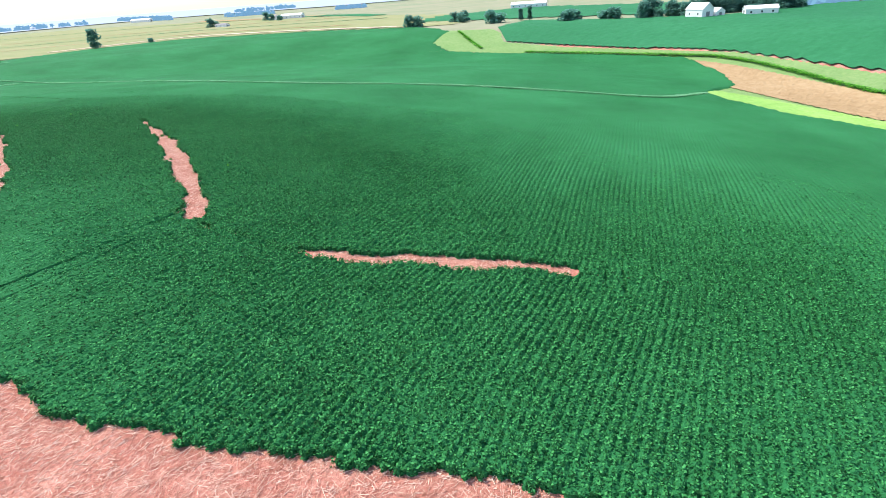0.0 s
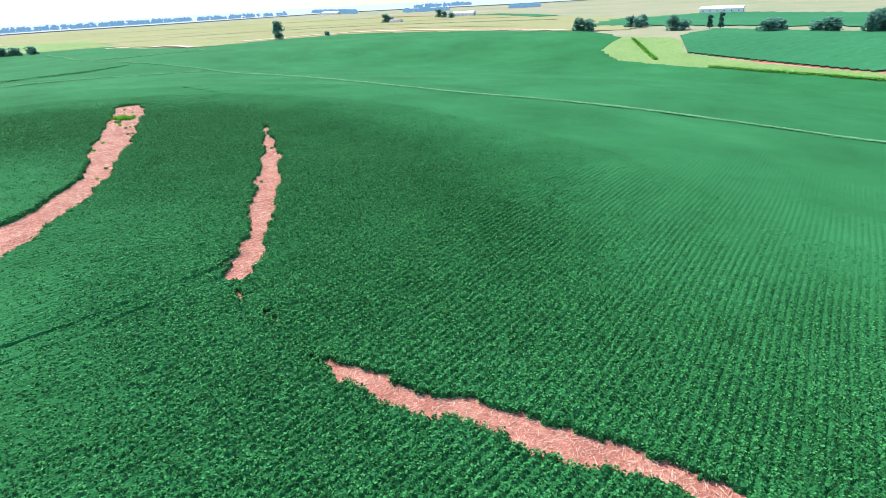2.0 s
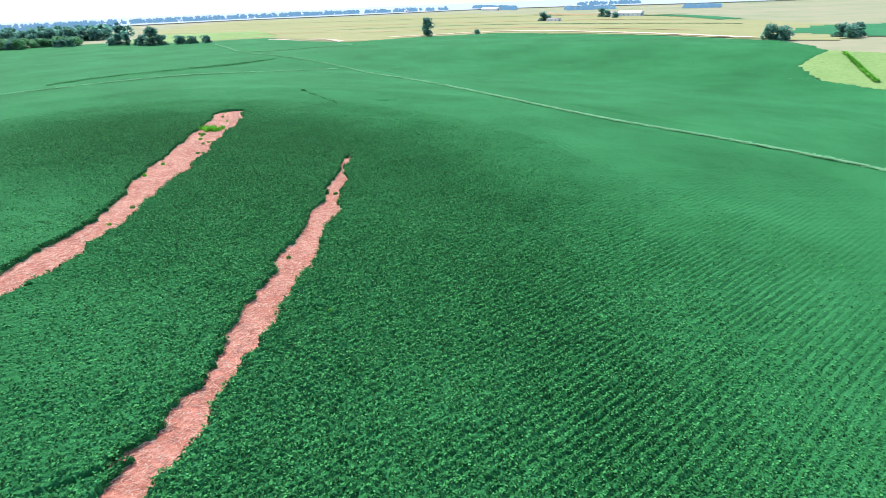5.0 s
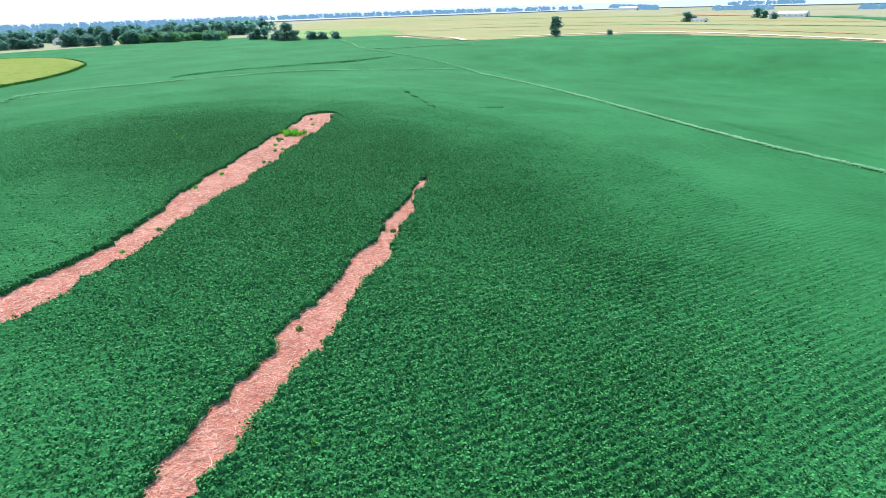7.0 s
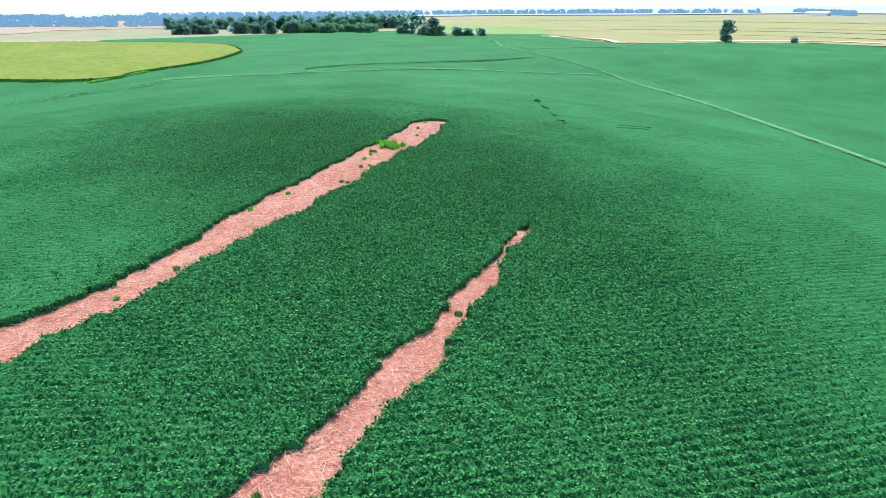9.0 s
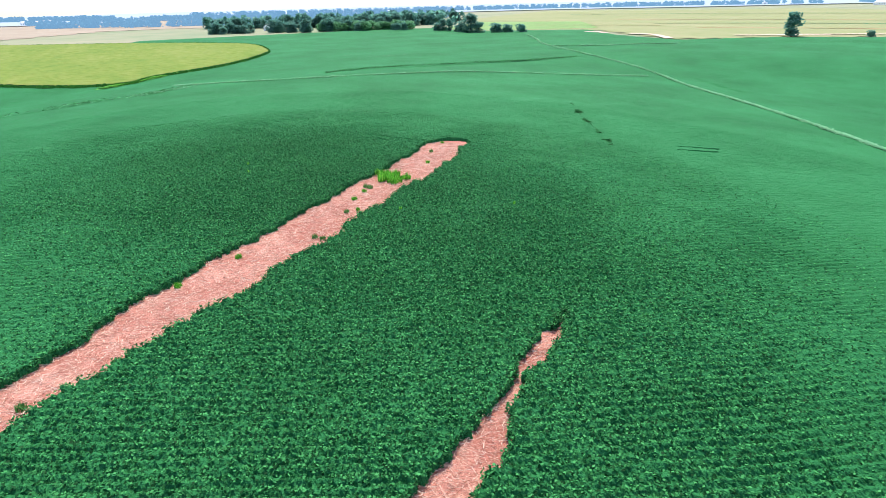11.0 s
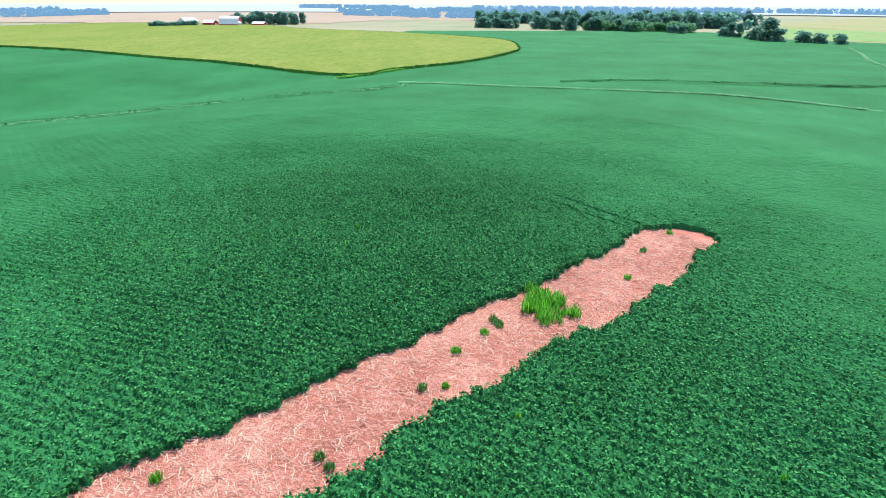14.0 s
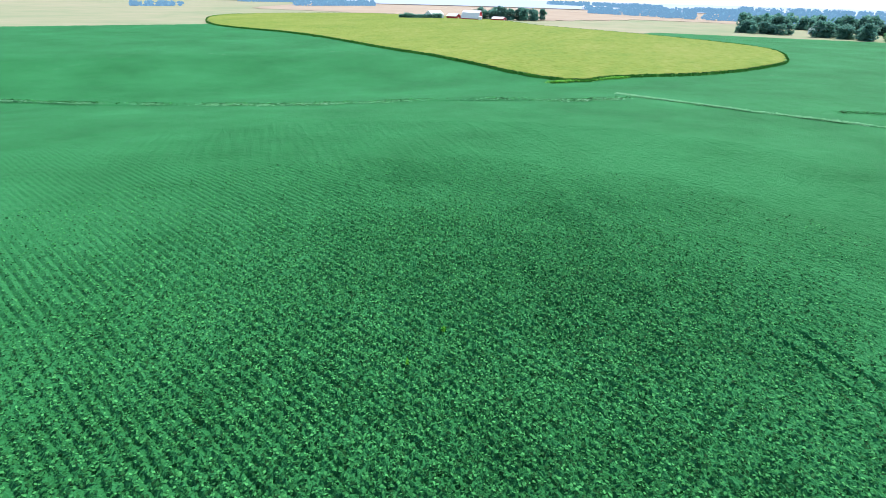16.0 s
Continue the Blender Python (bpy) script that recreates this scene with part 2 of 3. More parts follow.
def row_phase(x, y):
    """Distance across the planted rows."""
    a = row_angle(x, y)
    return x * np.cos(a) - y * np.sin(a) + 0.25 * ripple(x, y, 45, 3) + 400


def bare(x, y):
    """How far a place lies outside the unplanted strips; rows end unevenly."""
    d = np.minimum.reduce([along(x, y, s) for s in STRIPS])
    row = np.floor(row_phase(x, y) / ROW)
    tooth = np.modf(np.sin(row * 12.9898) * 43758.5453)[0]
    return d + 0.58 * tooth + 0.2 * ripple(x, y, 1.7, 5) + 0.2 * ripple(x, y, 6.0, 6)


CORN_EDGE = rounded([(-500, -220), (-450, -96), (-384, 8), (-354, 65), (-327, 111), (-341, 126), (-364, 159), (-411, 188), (-460, 203), (-541, 198), (-626, 124), (-705, 15), (-790, -60), (-840, -240), (-660, -330)], 5)
WATERWAY = [(103, 210), (126, 231), (131, 252), (128, 287), (99, 313), (42, 354), (14, 376), (4, 403), (16, 432), (46, 420), (50, 406), (49, 380), (81, 345), (130, 300), (149, 279), (161, 253), (175, 216), (200, 170), (240, 120), (250, 60), (200, 90), (133, 158), (112, 173), (104, 194)]
SOY_EDGE = [(-560, 430), (-482, 512), (-400, 470), (-329, 458), (-299, 519), (-232, 570), (-98, 535), (-6, 480), (16, 430), (4, 403), (14, 376), (42, 354), (99, 313), (128, 287), (131, 252), (126, 231), (103, 210), (104, 194), (112, 173), (133, 158), (200, 90), (260, 40), (260, -120), (-300, -330), (-507, -218), (-400, 5), (-343, 112), (-422, 182), (-541, 190), (-630, 112), (-800, 160), (-770, 200), (-720, 300), (-660, 430)]


# ---- ground: one sheet to the horizon ----
def spread(lo, hi, fine_lo, fine_hi, step):
    mid = list(np.arange(fine_lo, fine_hi + step, step))
    up, dn, s = [], [], step
    p = mid[-1]
    while p < hi:
        s *= 1.25
        p += s
        up.append(min(p, hi))
    s, p = step, mid[0]
    while p > lo:
        s *= 1.25
        p -= s
        dn.append(max(p, lo))
    return np.array(dn[::-1] + mid + up)


def grid_faces(nx, ny):
    i = np.arange(nx * ny).reshape(ny, nx)
    return np.stack([i[:-1, :-1], i[:-1, 1:], i[1:, 1:], i[1:, :-1]], -1).reshape(-1, 4)


gx, gy = spread(-3300, 2600, -360, 260, 4.0), spread(-2600, 3300, -60, 460, 4.0)
GX, GY = np.meshgrid(gx, gy)
GZ = land(GX, GY) + 0.06 * ripple(GX, GY, 7, 9) * (np.hypot(GX + 70, GY - 140) < 300)
gf = grid_faces(len(gx), len(gy))
cxm, cym = GX.ravel()[gf].mean(1), GY.ravel()[gf].mean(1)
is_soil = np.hypot(cxm + 70, cym - 140) < 260
ground = new("ground", mesh_from("ground", np.stack([GX, GY, GZ], -1).reshape(-1, 3), gf, None, True, [GROUND, LITTER], is_soil.astype(int)))
tagged(ground, "gently rolling farmland with pink-tan residue-covered soil", "ground", kind="structure")


# ---- soybean canopy ----
FOCUS = [(28, 52, 0), (-1, 40, 0), (-5, 60, 0), (-20, 88, 0), (-34, 108, 0), (-58, 122, 0), (-82, 138, 0), (-102, 143, 0), (-122, 140, 0), (-134, 133, 0)]


VIEWED = [(12, -5), (-18, 12), (-45, 40), (-65, 58), (-100, 74), (-130, 70), (-165, 10), (-260, 10), (-270, 270), (95, 270), (100, 118)]


def clear_of(x, y):
    return along(x, y, FOCUS)


def canopy(x, y, rows=None):
    """Height of the leafy top; with rows (the distance across them), ridges and furrows."""
    top = canopy_level(x, y)
    h = top + 0.08 * ripple(x, y, 14, 21) + 0.04 * ripple(x, y, 2.2, 22)
    if rows is None:
        h = h - 0.06
    else:
        furrow = 0.5 + 0.5 * np.cos(2 * np.pi * rows / ROW)
        deep = np.clip(0.18 + 0.06 * ripple(x, y, 31, 23) + 0.04 * ripple(x, y, 9, 24), 0.03, 0.30) * (1 - 0.8 * smooth01((clear_of(x, y) - 15) / 60))
        h = h - deep * furrow**1.4
    for dip, line in TRACKS:
        h = h - dip * (along(x, y, line) < 0.0)
    return np.maximum(h, top - 0.66)


def soy_mask(x, y):
    return inside(x, y, SOY_EDGE) & (bare(x, y) > 0)


TRACKS = [
    (0.34, [(-51, 47, 0.2), (-43.8, 59.6, 0.2), (-37.2, 74.6, 0.24)]), (0.3, [(-48, 45.5, 0.18), (-41.5, 58.2, 0.18), (-35.6, 72.6, 0.22)]),
    (0.15, [(-108, 108, 0.2), (-102.8, 121.5, 0.2)]), (0.35, [(-150, 156, 0.25), (-137.5, 166, 0.25)]), (0.35, [(-151.5, 158, 0.25), (-138.5, 168, 0.25)]),
    (0.12, [(-93, 151.5, 0.3), (-81, 156.5, 0.3)]),
    (0.4, [(-115.7, 209.9, 0.3), (-111.8, 216.0, 0.3)]), (0.4, [(-114, 207.4, 0.3), (-110, 213.4, 0.3)]), (0.5, [(-212, 332.7, 0.6), (-193.7, 325.3, 0.7), (-180, 319.6, 0.6)]), (0.4, [(-60, 243, 0.5), (-48.5, 238.1, 0.6), (-20.6, 226.4, 0.6)]), (0.7, [(-277, 187, 1.0), (-275, 225, 2.0), (-281, 283, 1.8), (-287, 331, 1.0)]),
    (0.5, [(-219, -60, 0.9), (-233, 0, 0.9), (-241, 50, 1.0), (-255, 78, 1.0), (-263, 98, 0.9), (-267, 117, 0.6)]),
    (0.4, [(19, 50, 0.25), (21, 58, 0.25)]), (0.35, [(17.4, 52, 0.2), (18.6, 56, 0.2)]), (0.2, [(-33, 70.5, 0.3), (-27, 64.8, 0.3), (-22, 62.4, 0.3)]),
]

def planted_rows(angle, part_of, reach, step, seed, inner=-99.0):
    """The crop of one part as ridged rows: a net that follows the rows, rough with single plants."""
    r = np.random.default_rng(seed)
    a = math.radians(angle)
    ca, sa = math.cos(a), math.sin(a)
    fx, fy = np.array(FOCUS)[:, 0], np.array(FOCUS)[:, 1]
    cs, ss = fx * ca - fy * sa, fx * sa + fy * ca
    c = np.arange(np.floor((cs.min() - reach) / ROW) * ROW, cs.max() + reach, ROW / 4)
    q = np.arange(ss.min() - reach, ss.max() + reach, step)
    C, S = np.meshgrid(c, q)
    X, Y = C * ca + S * sa, S * ca - C * sa
    d = clear_of(X, Y)
    cell = (d < reach) & (d > inner) & inside(X, Y, VIEWED)
    C = C + r.uniform(-0.05, 0.05, C.shape)
    S = S + r.uniform(-0.4, 0.4, C.shape) * step
    bend = 0.25 * ripple(X, Y, 45, 3)
    X, Y = (C - bend) * ca + S * sa, S * ca - (C - bend) * sa
    use = np.flatnonzero(cell.ravel())
    x, y = X.ravel()[use], Y.ravel()[use]
    own, soy = part_of(x, y), soy_mask(x, y)
    close = 1 - smooth01((clear_of(x, y) - 6) / 42)
    z = np.where(soy, canopy(x, y, C.ravel()[use] + 400) - 0.13 * close + r.normal(0, 1, len(x)) * (0.014 + 0.08 * close), land(x, y) - 0.5)
    place = np.full(C.size, -1)
    place[use] = np.arange(len(use))
    f = place[grid_faces(len(c), len(q))]
    f = f[(f >= 0).all(1)]
    f = f[own[f].any(1) & soy[f].any(1)]
    left = np.unique(f)
    place = np.full(len(use), -1)
    place[left] = np.arange(len(left))
    return np.stack([x, y, z], 1)[left], place[f]


PARTS = [
    (20.0, lambda x, y: inside(x, y, RIGHT_PART)),
    (21.0, lambda x, y: inside(x, y, LEFT_PART) & ~inside(x, y, RIGHT_PART)),
    (27.0, lambda x, y: ~inside(x, y, LEFT_PART) & ~inside(x, y, RIGHT_PART)),
]
NEAR, MID = 36.0, 92.0
buckets = {"near": [], "mid": [], "far": []}
for k, (angle, part_of) in enumerate(PARTS):
    buckets["near"].append(planted_rows(angle, part_of, NEAR, 0.2, 11 + k))
    buckets["mid"].append(planted_rows(angle, part_of, MID, 0.5, 15 + k, NEAR - 0.8))

TILE = 20.0
rng_c = np.random.default_rng(11)
for tx in np.arange(-680, 260, TILE):
    for ty in np.arange(-340, 580, TILE):
        mx, my = tx + TILE / 2, ty + TILE / 2
        d = float(clear_of(np.array(mx), np.array(my)))
        cx, cy = np.array([tx, tx + TILE, tx, tx + TILE, mx]), np.array([ty, ty, ty + TILE, ty + TILE, my])
        if d < MID - 16 and inside(cx, cy, VIEWED).all():
            continue
        cell = 1.43 if d < 260 else 2.5
        corners = soy_mask(cx, cy)
        if not corners.any():
            continue
        n = int(round(TILE / cell)) + 1
        X, Y = np.meshgrid(np.linspace(tx, tx + TILE, n), np.linspace(ty, ty + TILE, n))
        within = (X > tx) & (X < tx + TILE) & (Y > ty) & (Y < ty + TILE)
        X = X + rng_c.uniform(-0.3, 0.3, X.shape) * cell * within
        Y = Y + rng_c.uniform(-0.3, 0.3, Y.shape) * cell * within
        m = soy_mask(X, Y)
        ridged = (clear_of(X, Y) < MID - 1) & inside(X, Y, VIEWED)
        low = 0.3 * ridged
        Z = np.where(m, canopy(X, Y) - low + rng_c.normal(0, 0.05, X.shape) * within, land(X, Y) - 0.5)
        f = grid_faces(n, n)
        f = f[m.ravel()[f].any(1) & ~ridged.ravel()[f].all(1)]
        if len(f):
            buckets["far"].append((np.stack([X, Y, Z], -1).reshape(-1, 3), f))


def joined(items):
    vs, fs, k = [], [], 0
    for v, f in items:
        vs.append(v)
        fs.append(f + k)
        k += len(v)
    return np.concatenate(vs), np.concatenate(fs)


for kind, name, label in (("near", "soybean_crop", "dense dark green soybean plants in close rows"), ("mid", "soybean_crop", "dense green soybean plants in closed rows"), ("far", "soybean_field", "wide even blue-green field of soybean plants")):
    v, f = joined(buckets[kind])
    tagged(new(name, mesh_from(name, v, f, SOY, kind == "far")), label, "crop", kind="stuff")

# single leaves over the nearest rows
count = 480000
seg = np.array(FOCUS)[:, :2]
LX, LY = rng.uniform(seg[:, 0].min() - 56, seg[:, 0].max() + 56, count * 6), rng.uniform(seg[:, 1].min() - 56, seg[:, 1].max() + 56, count * 6)
away = clear_of(LX, LY)
ok = rng.uniform(0, 1, len(LX)) < (1 - 0.8 * smooth01((away - 10) / 40)) * (away < 56) * inside(LX, LY, VIEWED)
LX, LY = LX[ok][:count * 5 // 4], LY[ok][:count * 5 // 4]
c = row_phase(LX, LY)
turn = row_angle(LX, LY)
side = rng.normal(0, 1, len(LX)) * 0.21
shift = (np.floor(c / ROW) + 0.5) * ROW - c + side
LX, LY = LX + shift * np.cos(turn), LY - shift * np.sin(turn)
ok = soy_mask(LX, LY)
LX, LY = LX[ok][:count], LY[ok][:count]
LZ = canopy(LX, LY, row_phase(LX, LY)) + rng.normal(0.04, 0.07, len(LX))
edge = bare(LX, LY)
LZ -= (edge < 0.35) * rng.uniform(0, 0.65, len(LX))


def leaves(x, y, z, size, up=0.75, seed=1):
    """Loose four-cornered leaves, tilted every way round the upright."""
    r = np.random.default_rng(seed)
    n = len(x)
    nrm = r.normal(0, 0.5, (n, 3))
    nrm[:, 2] = np.abs(nrm[:, 2]) + up
    nrm /= np.linalg.norm(nrm, axis=1, keepdims=True)
    ref = r.normal(0, 1, (n, 3))
    u = np.cross(nrm, ref)
    u /= np.linalg.norm(u, axis=1, keepdims=True)
    w = np.cross(nrm, u)
    s = (size * r.uniform(0.6, 1.3, n))[:, None]
    p = np.stack([x, y, z], 1)
    v = np.stack([p - u * s, p - w * s * 0.7, p + u * s, p + w * s * 0.7], 1).reshape(-1, 3)
    return v, np.arange(4 * n).reshape(-1, 4)


# leaves hanging down the sides where the rows end
r = np.random.default_rng(91)
fringe = []
for line in STRIPS:
    for (ax, ay, aw), (bx, by, bw) in zip(line, line[1:]):
        ln = math.hypot(bx - ax, by - ay)
        m = int(ln * 900)
        q, s_ = r.uniform(0, 1, m), r.choice([-1, 1], m) * (aw + (bw - aw) * 0.5 + r.uniform(-1.6, 1.6, m))
        fringe.append(np.stack([ax + q * (bx - ax) - (by - ay) / ln * s_, ay + q * (by - ay) + (bx - ax) / ln * s_], 1))
fringe = np.concatenate(fringe)
e = bare(fringe[:, 0], fringe[:, 1])
fringe = fringe[(e > -0.12) & (e < 0.3)][:60000]
FX, FY = fringe.T
FZ = land(FX, FY) + r.uniform(0.08, 0.85, len(FX))
LX, LY, LZ = np.r_[LX, FX], np.r_[LY, FY], np.r_[LZ, FZ]
v, f = leaves(LX, LY, LZ, 0.118, 0.6)
tagged(new("soybean_leaves", mesh_from("soybean_leaves", v, f, SOYLEAF)), "broad green soybean leaves over the canopy", "leaves", kind="stuff")

# ---- corn residue on the bare strips ----
def scatter_strip(line, per_m2, seed):
    r = np.random.default_rng(seed)
    pts = np.array(line)
    out = []
    for a, b in zip(pts, pts[1:]):
        ln = math.hypot(b[0] - a[0], b[1] - a[1])
        n = max(0, int(ln * (a[2] + b[2] + 1.0) * per_m2))
        t, s = r.uniform(0, 1, n), r.uniform(-1, 1, n)
        w = a[2] + t * (b[2] - a[2]) + 0.5
        nx, ny = -(b[1] - a[1]) / ln, (b[0] - a[0]) / ln
        out.append(np.stack([a[0] + t * (b[0] - a[0]) + nx * s * w, a[1] + t * (b[1] - a[1]) + ny * s * w], 1))
    return np.concatenate(out)


sp = np.concatenate([scatter_strip(s, 26, 30 + i) for i, s in enumerate(STRIPS)])
n = len(sp)
a = rng.normal(0.9, 0.8, n)
ln, wd = rng.uniform(0.07, 0.30, n) * rng.choice([0.7, 1.0, 1.7], n), rng.uniform(0.007, 0.018, n)
tilt = rng.normal(0, 0.12, n)
u = np.stack([np.cos(a), np.sin(a), tilt], 1) * ln[:, None]
w = np.stack([-np.sin(a), np.cos(a), 0 * a], 1) * wd[:, None]
pz = land(sp[:, 0], sp[:, 1]) + rng.uniform(0.06, 0.14, n)
p = np.stack([sp[:, 0], sp[:, 1], pz], 1)
h = np.array([0, 0, 1.0]) * (wd * 1.2)[:, None]
v = np.stack([p - u - w, p + u - w, p + u + w, p - u + w, p - u * 0.95 + h, p + u * 0.95 + h], 1).reshape(-1, 3)
i = np.arange(n)[:, None] * 6
f = np.concatenate([i + np.array([[0, 1, 5, 4]]), i + np.array([[2, 3, 4, 5]])])
tagged(new("corn_stalk_residue", mesh_from("corn_stalk_residue", v, f, STALK)), "broken pale corn stalks lying on pink soil", "residue", kind="stuff")


# ---- weeds on the strips ----
def blades(name, cx, cy, rx, ry, turn, height, count, mat, seed, width=0.03):
    """A bunch of upright, bending blades about its own base."""
    r = np.random.default_rng(seed)
    q, a = np.sqrt(r.uniform(0, 1, count)), r.uniform(0, 2 * np.pi, count)
    x, y = q * np.cos(a) * rx, q * np.sin(a) * ry
    x, y = x * math.cos(turn) - y * math.sin(turn), x * math.sin(turn) + y * math.cos(turn)
    hgt = height * r.uniform(0.45, 1.1, count) * (1.05 - 0.35 * q)
    d = r.uniform(0, 2 * np.pi, count)
    lean = r.uniform(0.1, 0.55, count) * hgt
    px, py = np.cos(d + np.pi / 2) * width, np.sin(d + np.pi / 2) * width
    z0 = land(cx + x, cy + y) - zat(cx, cy)
    row = lambda k, zz, ww: (np.stack([x + np.cos(d) * lean * k - px * ww, y + np.sin(d) * lean * k - py * ww, z0 + zz], 1), np.stack([x + np.cos(d) * lean * k + px * ww, y + np.sin(d) * lean * k + py * ww, z0 + zz], 1))
    a0, b0 = row(0, 0 * hgt, 1.0)
    a1, b1 = row(0.35, hgt * 0.6, 1.3)
    a2, b2 = row(1.0, hgt, 0.25)
    v = np.stack([a0, b0, a1, b1, a2, b2], 1).reshape(-1, 3)
    i = np.arange(count)[:, None] * 6
    f = np.concatenate([i + np.array([[0, 1, 3, 2]]), i + np.array([[2, 3, 5, 4]])])
    ob = new(name, mesh_from(name, v, f, mat))
    ob.location = (cx, cy, zat(cx, cy))
    return ob


def weed_patch():
    """Several bunches of tall grass grown into one ragged patch."""
    r = np.random.default_rng(51)
    vs = []
    for k in range(30):
        u, w = r.normal(0, 1.15), r.normal(0, 1.0)
        ob = blades("bunch", -121.8 + u * 0.62 - w * 0.78, 150.6 + u * 0.78 + w * 0.62, 0.55, 0.55, 0, r.uniform(0.9, 1.7), 60, WEED, 400 + k, 0.035)
        me = ob.data
        v = np.empty(len(me.vertices) * 3, np.float32)
        me.vertices.foreach_get("co", v)
        f = np.empty(len(me.loops), np.int32)
        me.loops.foreach_get("vertex_index", f)
        vs.append((v.reshape(-1, 3) + np.array(ob.location), f.reshape(-1, 4)))
        bpy.data.objects.remove(ob)
        bpy.data.meshes.remove(me)
    v, f = joined(vs)
    return new("weed_patch", mesh_from("weed_patch", v, f, WEED))


tagged(weed_patch(), "ragged bright green patch of tall grassy weeds on bare strip", "weeds")
for k, (x, y, s) in enumerate([(-115.0, 142.1, 0.55), (-110.6, 139.4, 0.48), (-110.8, 141.1, 0.4), (-134.1, 164.2, 0.55), (-117.6, 144.6, 0.5), (-118.8, 146.0, 0.6), (-127.6, 160.2, 0.5), (-104.2, 133.2, 0.5), (-98.6, 117.6, 0.55), (-84.4, 106.2, 0.5), (-80.6, 100.3, 0.4), (-62.0, 127.2, 0.5), (-115.4, 150.2, 0.45), (-51.0, 105.4, 0.4), (-139.4, 169.4, 0.5), (-119.5, 145.6, 0.6), (-102.7, 124.1, 0.5), (-103.4, 133.9, 0.45), (-103.6, 118.4, 0.5), (-53.2, 116.8, 0.4), (-59.5, 125.2, 0.45)]):
    tagged(blades("weed_tuft", x, y, s * 0.75, s * 0.75, 0, s * 1.2, 120, TUFT if k % 2 else WEED, 60 + k, 0.022), "small round green weed tuft on residue-covered soil", "weed", "weed tufts on the strips")

for k, (x, y, s) in enumerate([(-37.5, 97.7, 0.3), (-134.3, 131.1, 0.35), (-139.2, 131.9, 0.3), (-101.8, 160.6, 0.35), (-106.9, 145.7, 0.25)]):
    ob = blades("volunteer_plant", x, y, 0.18, 0.18, 0, 0.55, 26, WEED, 140 + k, 0.03)
    ob.location.z += 0.65
    tagged(ob, "single pale green volunteer plant above the beans", "weed", "volunteer plants in the beans")

# ---- grassed lines through the beans ----
def verge(name, points, half, height, per_m, mat, label, seed, size=0.3, clump=0.0, up=3.0):
    r = np.random.default_rng(seed)
    c = line_points(points, 0.5)
    idx = r.integers(0, len(c), int(len(c) * 0.5 * per_m))
    if clump:
        idx = idx[np.sin(idx * 0.031 + 1) + 0.8 * np.sin(idx * 0.117) + r.normal(0, 0.7, len(idx)) > -clump]
    x = c[idx, 0] + r.normal(0, half * 0.6, len(idx))
    y = c[idx, 1] + r.normal(0, half * 0.6, len(idx))
    z = canopy_level(x, y) + r.uniform(0.0, height + 0.1, len(idx))
    v, f = leaves(x, y, z, size, up, seed)
    return tagged(new(name, mesh_from(name, v, f, mat)), label, "grass", kind="stuff")


LINE_1 = [(-461, 425), (-410, 396), (-365, 369), (-298, 344), (-238, 330), (-200, 312), (-145, 281), (-76, 238), (-43, 221), (-16, 214), (14, 206), (46, 195), (76, 189), (101, 205)]
LINE_2 = [(-292, 131), (-279, 145), (-264, 169), (-253, 206), (-249, 234), (-233, 272), (-222, 315)]
LINE_3 = [(-352, 362), (-328, 387), (-319, 411), (-304, 430)]
TERRACE = [(-274, 187), (-280, 208), (-281, 239), (-284, 285), (-286, 330)]
DITCH = [(-219, -60), (-233, -10), (-233, 37), (-241, 60), (-255, 80), (-264, 100), (-264, 117), (-276, 135)]
verge("grass_line", LINE_1, 0.8, 0.25, 45, LINEGRASS, "thin pale grass line crossing the soybean field", 71, 0.3)
verge("grass_line", LINE_2, 0.9, 0.25, 40, LINEGRASS, "thin pale grass line along a field terrace", 72, 0.3, 1.0)
verge("grass_line", LINE_3, 1.0, 0.3, 40, LINEGRASS, "thin pale grass line at the field boundary", 74, 0.35)
# upright leaves added to draw the terrace's shade line, no separate plants
verge("terrace_plants", TERRACE, 0.6, 0.5, 20, SOYLEAF, "added dark leaf row drawing the shade of a terrace edge", 75, 0.28, 1.3, 0.8)
verge("ditch_weeds", DITCH, 1.7, 0.5, 8, LINEGRASS, "ragged pale green weeds along a shallow ditch", 73, 0.35, 0.2)
verge("ditch_weeds", [(x - 1.5, y) for x, y in DITCH], 1.1, 0.7, 16, SOYLEAF, "ragged dark green weeds along a shallow ditch", 76, 0.3, 0.7, 0.8)

